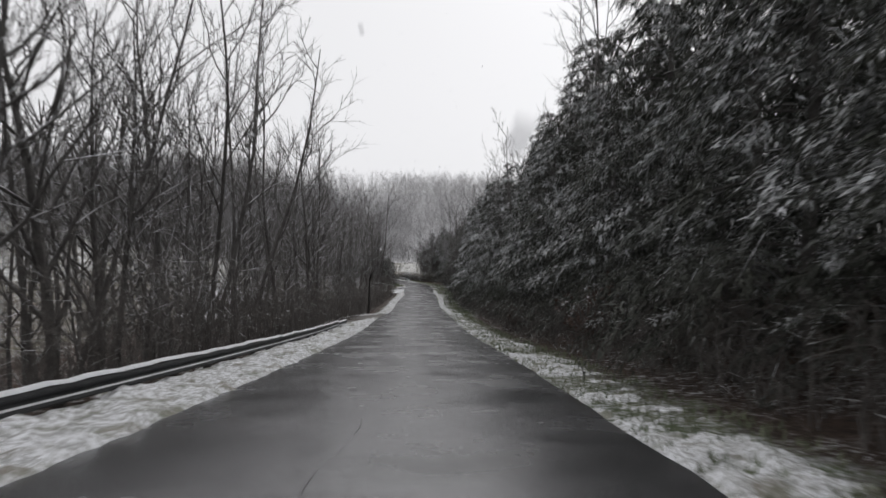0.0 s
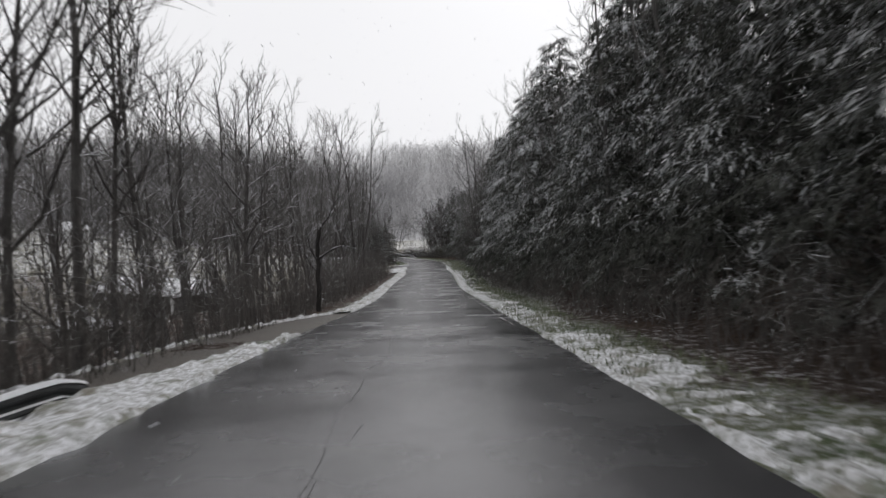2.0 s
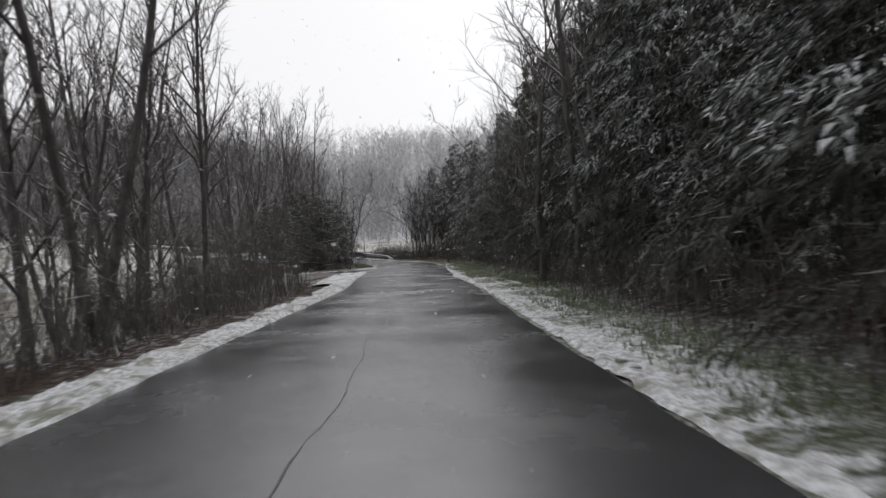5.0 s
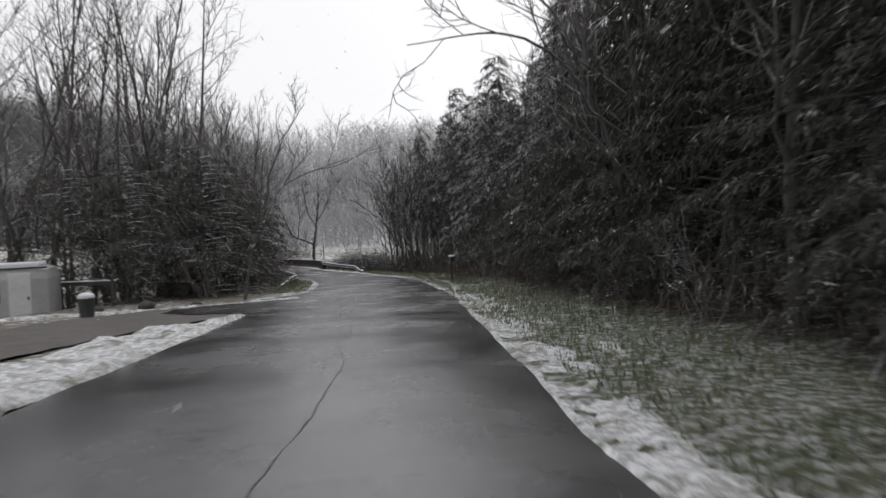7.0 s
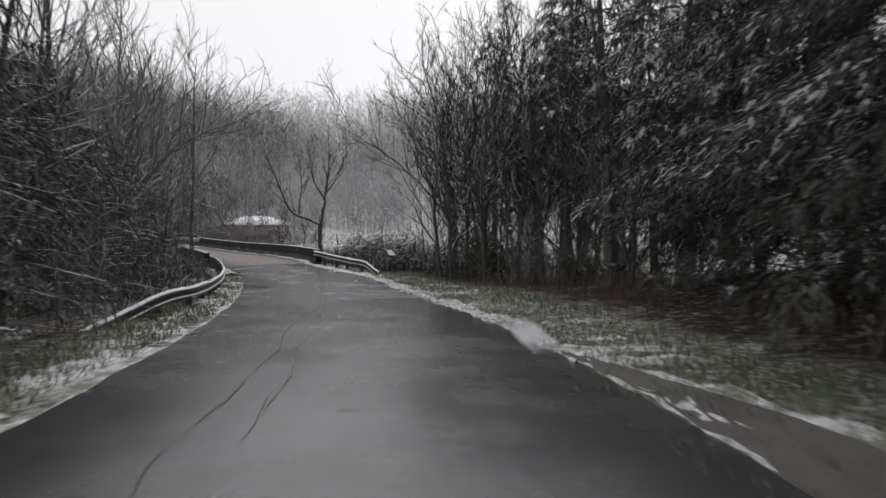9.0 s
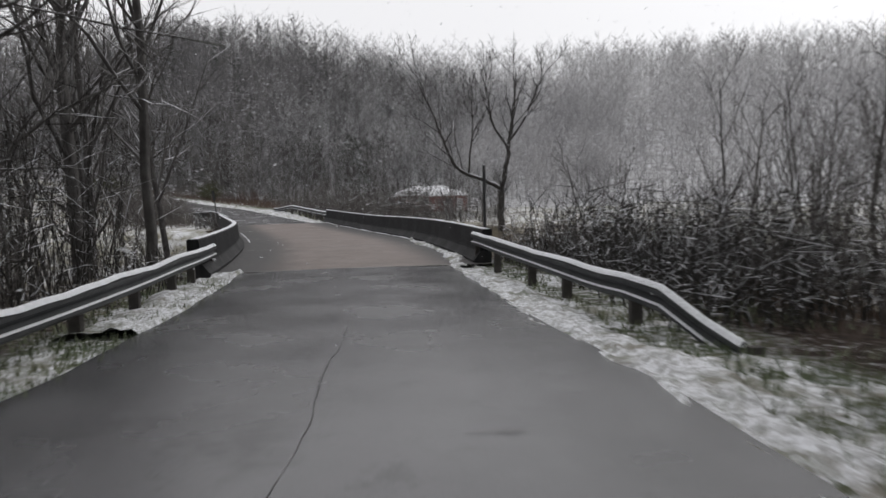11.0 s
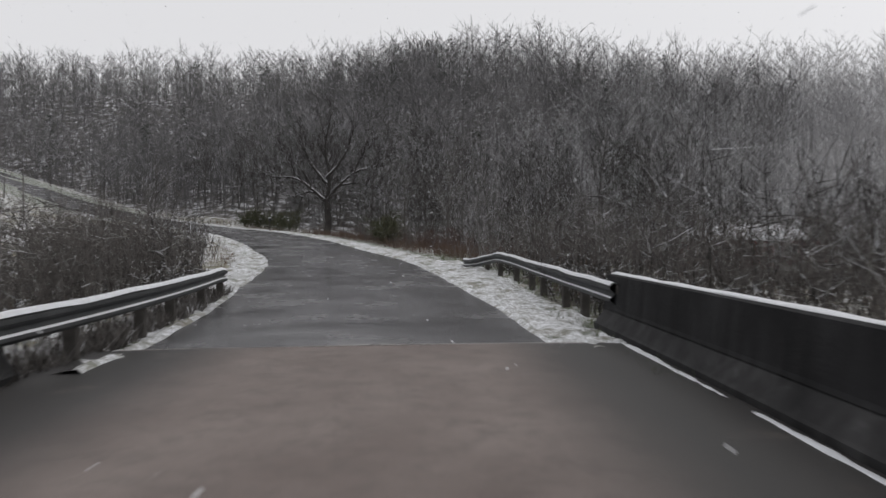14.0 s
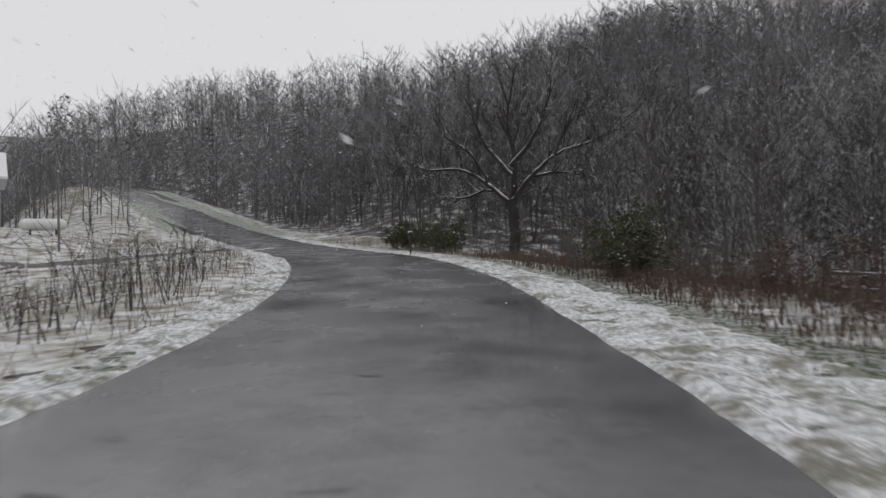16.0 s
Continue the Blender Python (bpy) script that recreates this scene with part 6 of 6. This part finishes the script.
def car(x, y, turn):
    """A sedan under fresh snow: lofted body and cabin."""
    root = thing("car", "dark red sedan with snow on roof and bonnet", "car", Matrix.Translation((x, y, gz(x, y) + 0.03)) @ pose(0, 0, 0, 0, 0, turn))

    def loft(rows, name, mat, label=""):
        bm = bmesh.new()
        rings = []
        for px, w, z0, z1, tuck in rows:
            ring = [(-w * 0.94, z0), (-w, z0 + 0.12), (-w, (z0 + z1) / 2), (-w * tuck, z1 - 0.05), (-w * tuck * 0.8, z1), (w * tuck * 0.8, z1), (w * tuck, z1 - 0.05), (w, (z0 + z1) / 2), (w, z0 + 0.12), (w * 0.94, z0)]
            rings.append([bm.verts.new((px, a, b)) for a, b in ring])
        for a, b in zip(rings, rings[1:]):
            for i in range(len(a)):
                bm.faces.new((a[i], a[(i + 1) % 10], b[(i + 1) % 10], b[i]))
        bm.faces.new(rings[0][::-1])
        bm.faces.new(rings[-1])
        bmesh.ops.recalc_face_normals(bm, faces=bm.faces)
        return part(name, bm, mat, root, label, smooth=False)

    loft([(-2.3, 0.70, 0.35, 0.70, 0.9), (-2.1, 0.84, 0.25, 0.90, 0.92), (-1.2, 0.88, 0.22, 0.95, 0.93), (0.6, 0.88, 0.22, 0.95, 0.93), (1.5, 0.86, 0.22, 0.86, 0.92), (2.1, 0.80, 0.25, 0.74, 0.9), (2.3, 0.66, 0.35, 0.62, 0.9)], "body", M_CARRED)
    loft([(-1.9, 0.70, 0.90, 0.94, 0.9), (-1.2, 0.72, 0.90, 1.36, 0.84), (-0.3, 0.74, 0.90, 1.43, 0.82), (0.35, 0.73, 0.90, 1.38, 0.82), (1.15, 0.70, 0.86, 0.92, 0.9)], "cabin_glass", M_GLASS, "dark car windows")
    part("snow_cover", box(1.75, 1.2, 0.10, (-0.45, 0, 1.40), 0.045), M_SNOW, root, "snow on the roof")
    part("snow_cover", box(1.1, 1.45, 0.07, (1.62, 0, 0.80), 0.03), M_SNOW, root, "snow on the bonnet")
    part("snow_cover", box(0.5, 1.4, 0.07, (-2.0, 0, 0.90), 0.03), M_SNOW, root, "snow on the boot lid")
    for px in (-1.4, 1.42):
        for py in (-0.80, 0.80):
            w = child("wheel", None, root, pose(px, py, 0.31))
            part("tyre", rod((0, -0.10, 0), (0, 0.10, 0), 0.31, sides=20), M_RUBBER, w)
            part("rim", rod((0, -0.11, 0), (0, 0.11, 0), 0.19, sides=16), M_STEEL, w)
    for py in (-0.6, 0.6):
        part("headlight", box(0.10, 0.30, 0.12, (2.22, py, 0.56), 0.03), M_WHITE, root, "clear headlight")
        part("tail_light", box(0.08, 0.28, 0.12, (-2.27, py, 0.60), 0.02), M_CARRED, root, "red tail light")
    for py in (-0.92, 0.92):
        part("mirror", box(0.12, 0.16, 0.12, (0.75, py, 0.95), 0.03), M_CARRED, root)
    return root


car(-12.4, 127.2, 70)


def bin_(x, y):
    root = thing("rubbish_bin", "grey barrel bin capped with snow", "bin", Matrix.Translation((x, y, gz(x, y))))
    bm = rod((0, 0, 0), (0, 0, 0.62), 0.2, 0.25, 16)
    part("barrel", bm, M_STEEL, root)
    bm = bmesh.new()
    bmesh.ops.create_uvsphere(bm, u_segments=14, v_segments=8, radius=0.26, matrix=Matrix.Translation((0, 0, 0.62)) @ Matrix.Diagonal((1, 1, 0.55, 1)))
    part("snow_cap", bm, M_SNOW, root, "rounded cap of snow", smooth=True)


bin_(-11.6, 136.0)


def gate_rail(x, y, turn, reach):
    """A single beam on two posts beside the driveway."""
    root = thing("gate_rail", "dark wooden beam on posts with snow lying on it", "gate", Matrix.Translation((x, y, gz(x, y))) @ pose(0, 0, 0, 0, 0, turn))
    for px in (0, -reach):
        part("post", box(0.14, 0.14, 1.2, (px, 0, -0.15), 0.01), M_POST, root)
    part("beam", box(reach + 0.3, 0.09, 0.14, (-reach / 2, 0, 0.86), 0.01), M_POST, root)
    part("snow_cap", box(reach + 0.26, 0.08, 0.05, (-reach / 2, 0, 1.0), 0.02), M_SNOW, root, "snow along the beam")


gate_rail(-13.2, 141.6, -8, 2.2)


def stone(x, y, size):
    root = thing("stone", "rough field stone capped with snow", "stone", Matrix.Translation((x, y, gz(x, y))))
    for nm, dz, grow_, mat in (("block", 0.25, 1.0, M_POST), ("snow_cap", 0.52, 0.8, M_SNOW)):
        bm = bmesh.new()
        bmesh.ops.create_icosphere(bm, subdivisions=2, radius=size * grow_)
        for v in bm.verts:
            v.co = v.co * (1 + 0.18 * noise.noise(v.co * 3 / size + Vector((x, y, 0))))
            v.co.z = v.co.z * (0.7 if nm == "block" else 0.28) + dz * size
        part(nm, bm, mat, root, smooth=True)


for x, y, size in ((-10.8, 138.6, 0.28), (-9.2, 138.9, 0.20), (-12.3, 138.2, 0.22)):
    stone(x, y, size)

# the driveway and its edging
dv = np.array([(-4.4, 135.4), (-6.8, 135.2), (-8.8, 133.6), (-10.2, 129.5), (-11.2, 124.0), (-13.0, 117.0)])
dp = dense(np.c_[dv, 0 * dv[:, 0]], 0.5)
dt = np.gradient(dp[:, :2], axis=0)
dt /= np.linalg.norm(dt, axis=1)[:, None]
dr = np.stack([dt[:, 1], -dt[:, 0]], 1)
wd = np.interp(np.arange(len(dp)), [0, 6, 14, len(dp)], [3.6, 2.9, 2.5, 2.4])
uu = np.linspace(-1, 1, 9)
dxy = dp[:, None, :2] + dr[:, None] * (wd[:, None] * uu)[:, :, None]
dz_ = height(dxy[..., 0], dxy[..., 1]) + 0.05
i, j = np.meshgrid(np.arange(len(dp) - 1), np.arange(8), indexing="ij")
k = i * 9 + j
tagged(new("driveway", mesh_of("driveway", np.concatenate([dxy, dz_[..., None]], -1).reshape(-1, 3), np.stack([k, k + 1, k + 10, k + 9], -1).reshape(-1, 4), M_GRAVEL, True)),
       "reddish wet gravel driveway", "driveway", kind="structure")


def snow_edge(points, width, thick, label):
    """A low ridge of snow along a kerb."""
    p = dense([(x, y, 0) for x, y in points], 0.2)
    p[:, 2] = height(p[:, 0], p[:, 1])
    v, q = sweep([(-width, -0.05), (-width * 0.5, thick * 0.8), (0, thick), (width * 0.6, thick * 0.7), (width, -0.05)], p, closed=False)
    v[:, 2] += 0.03 * wobble(v[:, 0] * 4, v[:, 1] * 4) + np.random.normal(0, 0.012, len(v))
    return tagged(new("kerb_snow", mesh_of("kerb_snow", v, q, M_SLUSH, True)), label, "snow", kind="stuff")


snow_edge([(-5.7, 139.3), (-7.3, 138.2), (-9.6, 137.2), (-12.2, 136.6), (-15.5, 135.4)], 0.24, 0.10, "snow along the far edge of the driveway")

snow_edge([tuple(along(arc(y_), float(pad_outer(arc(y_))) - 0.12)[:2]) for y_ in (42, 44, 46, 48, 50, 52, 54, 56, 58, 60, 61.5, 63)], 0.16, 0.10, "thin line of snow round the lay-by")

# the dirt lane that leaves the road beyond the bend
lp = dense([(x, y, 0) for x, y in ((-90, 242.6), (-86.5, 239.6), (-83.2, 235.2), (-82.2, 230), (-84.5, 223), (-90, 214))], 0.6)
lt = np.gradient(lp[:, :2], axis=0)
lt /= np.linalg.norm(lt, axis=1)[:, None]
lr = np.stack([lt[:, 1], -lt[:, 0]], 1)
lu = np.linspace(-1.4, 1.4, 7)
lxy = lp[:, None, :2] + lr[:, None] * lu[None, :, None]
lz = height(lxy[..., 0], lxy[..., 1]) + 0.05
i, j = np.meshgrid(np.arange(len(lp) - 1), np.arange(6), indexing="ij")
k = i * 7 + j
tagged(new("dirt_lane", mesh_of("dirt_lane", np.concatenate([lxy, lz[..., None]], -1).reshape(-1, 3), np.stack([k, k + 1, k + 8, k + 7], -1).reshape(-1, 4), M_GRAVEL, True)),
       "narrow wet dirt lane leaving the road", "lane", kind="structure")
for side_ in (-1.6, 1.6):
    snow_edge([tuple(a + b * side_) for a, b in zip(lp[2::6, :2], lr[2::6])], 0.35, 0.10, "snow along the lane's edge")


def mailbox(x, y, turn, label):
    root = thing("mailbox", label, "mailbox", Matrix.Translation((x, y, gz(x, y))) @ pose(0, 0, 0, 0, 0, turn))
    part("post", box(0.09, 0.09, 1.25, (0, 0, -0.2), 0.008), M_POST, root)
    bm = box(0.2, 0.5, 0.14, (0, 0, 1.05), 0.01)
    bmesh.ops.create_cone(bm, cap_ends=True, segments=18, radius1=0.1, radius2=0.1, depth=0.5, matrix=Matrix.Translation((0, 0, 1.19)) @ pose(0, 0, 0, 90))
    part("box", bm, M_BLACK, root, "dark rounded letter box")
    part("flag", box(0.015, 0.05, 0.16, (0.115, 0.1, 1.12)), M_CARRED, root, "small red flag")
    part("snow_cap", box(0.21, 0.5, 0.07, (0, 0, 1.26), 0.03), M_SNOW, root, "snow on the box")


mailbox(0.35, 148.3, 10, "dark mailbox on a wooden post, snow on top")
mailbox(-73.4, 244.6, 60, "dark mailbox by the bend in the road")


def marker(x, y, z0, tall, lean, turn):
    root = thing("marker_post", "dark leaning marker post at the bridge end", "marker post", Matrix.Translation((x, y, z0)) @ pose(0, 0, 0, 0, 0, turn) @ pose(0, 0, 0, 0, lean, 0))
    part("stake", rod((0, 0, -0.3), (0, 0, tall), 0.035, sides=8), M_BLACK, root)
    part("panel", box(0.16, 0.03, 0.62, (0, -0.05, tall - 0.62), 0.008), M_BLACK, root, "narrow dark panel")


marker(-32.1, 206.8, 0.0, 2.3, -7, 35)
# Dead trunk reduced to one tapered, branchless shaft.
part("stake", rod((0, 0, -3.2), (0, 0, 2.55), 0.046, 0.038, 10), M_BLACK,
     thing("slim_post", "slim dark dead trunk behind the parapet, as a plain shaft", "post", Matrix.Translation((-10.95, 186.85, -0.15))))


def pole(x, y, tall):
    root = thing("utility_pole", "slim service pole, paled in colour for fog", "utility pole", Matrix.Translation((x, y, gz(x, y))))
    # Pale twig colour stands in for the fog before the pole.
    part("shaft", rod((0, 0, -0.5), (0, 0, tall), 0.07, 0.05, 12), M_TWIG, root)
    part("insulator", rod((0, 0, tall - 0.02), (0, 0, tall + 0.12), 0.04, 0.03, 8), M_WHITE, root)


pole(-87.9, 229.9, 4.6)


def tank(x, y, turn):
    root = thing("propane_tank", "white horizontal propane tank with snow", "tank", Matrix.Translation((x, y, gz(x, y))) @ pose(0, 0, 0, 0, 0, turn) @ Matrix.Scale(0.82, 4))
    bm = bmesh.new()
    bmesh.ops.create_uvsphere(bm, u_segments=20, v_segments=12, radius=0.48)
    for v in bm.verts:
        v.co.x += 1.2 if v.co.x > 0.01 else (-1.2 if v.co.x < -0.01 else 0)
        v.co.z += 0.85
    part("shell", bm, M_WHITE, root, smooth=True)
    part("dome", rod((0, 0, 1.28), (0, 0, 1.5), 0.14, 0.12, 12), M_WHITE, root)
    for px in (-0.9, 0.9):
        part("foot", box(0.14, 0.7, 0.42, (px, 0, 0)), M_POST, root)


tank(-94.4, 229.8, 85)


def fence():
    root = thing("fence", "weathered wooden post and rail fence by the yard", "fence")
    pts = [(-41.0, 238.2), (-43.5, 239.5), (-45.6, 240.6), (-47.7, 241.7), (-49.8, 242.8), (-51.9, 243.9)]
    for x, y in pts:
        part("post", box(0.15, 0.15, 1.45, (x, y, gz(x, y) - 0.2), 0.01), M_OAK, root)
    for (x0, y0), (x1, y1) in zip(pts, pts[1:]):
        for h in (0.4, 0.8):
            part("rail", rod((x0, y0, gz(x0, y0) + h), (x1, y1, gz(x1, y1) + h), 0.055, sides=6), M_OAK, root)


fence()


def wire_fence(x0, y0, x1, y1, n, label):
    root = thing("wire_fence", label, "fence")
    xs, ys = np.linspace(x0, x1, n), np.linspace(y0, y1, n)
    for x, y in zip(xs, ys):
        part("post", rod((x, y, gz(x, y) - 0.2), (x, y, gz(x, y) + 1.2), 0.05, sides=6), M_POST, root)
    for h in (0.45, 0.8, 1.1):
        v, q = tubes([(np.stack([xs, ys, height(xs, ys) + h], 1), np.full(n, 0.008))], 3)
        child("wire", mesh_of("wire", v, q, M_STEEL), root)


wire_fence(-26, 246, 26, 238, 16, "line of fence posts across the snowy field")


# ---- the falling snow ----
def flakes(n, y0, y1, lat0, lat1, top, size, label):
    """Wet flakes hanging in the air over the road and its verges: small bent leaves past counting."""
    p = along(np.random.uniform(arc(y0), arc(y1), n), np.random.uniform(lat0, lat1, n))
    p[:, 2] = np.maximum(height(p[:, 0], p[:, 1]), p[:, 2]) + np.random.uniform(0.2, top, n)
    v, q = kites(p, np.random.normal(0, 1, (n, 3)), size, size * 0.42)
    return tagged(new("falling_snow", mesh_of("falling_snow", v, q, M_FLAKE)), label, "snow", kind="stuff")


flakes(15000, 0, 246, -14, 14, 9, 0.030, "wet snowflakes falling over the road")
flakes(26000, 60, 246, -60, 50, 26, 0.05, "thin snowfall over the valley")


# ---- dark growth round the bridge's ends ----
blades("roadside_litter", scatter(4200, 208.4, 217.2, -5.0, -4.24, -0.6), 0.30, 0.016, 1.0, M_BRUSH, "dark dead stems and soil under the short guardrail", "undergrowth")
thicket("undergrowth", np.concatenate([scatter(210, 213, 232, 8.0, 18.0, -0.2), scatter(110, 206, 218, 5.5, 11.0, -0.4)]), 3.6, "dark leafless saplings between the bridge and the yard", M_OAK, 21, 9, 0.013)
thicket("undergrowth", np.concatenate([scatter(420, 172, 189, 5.0, 15.0, -0.6), scatter(260, 178, 188, 3.4, 6.0, -0.6)]), 2.0, "dark tangled brush behind the sloping guardrail", M_OAK, 22, 9, 0.011)
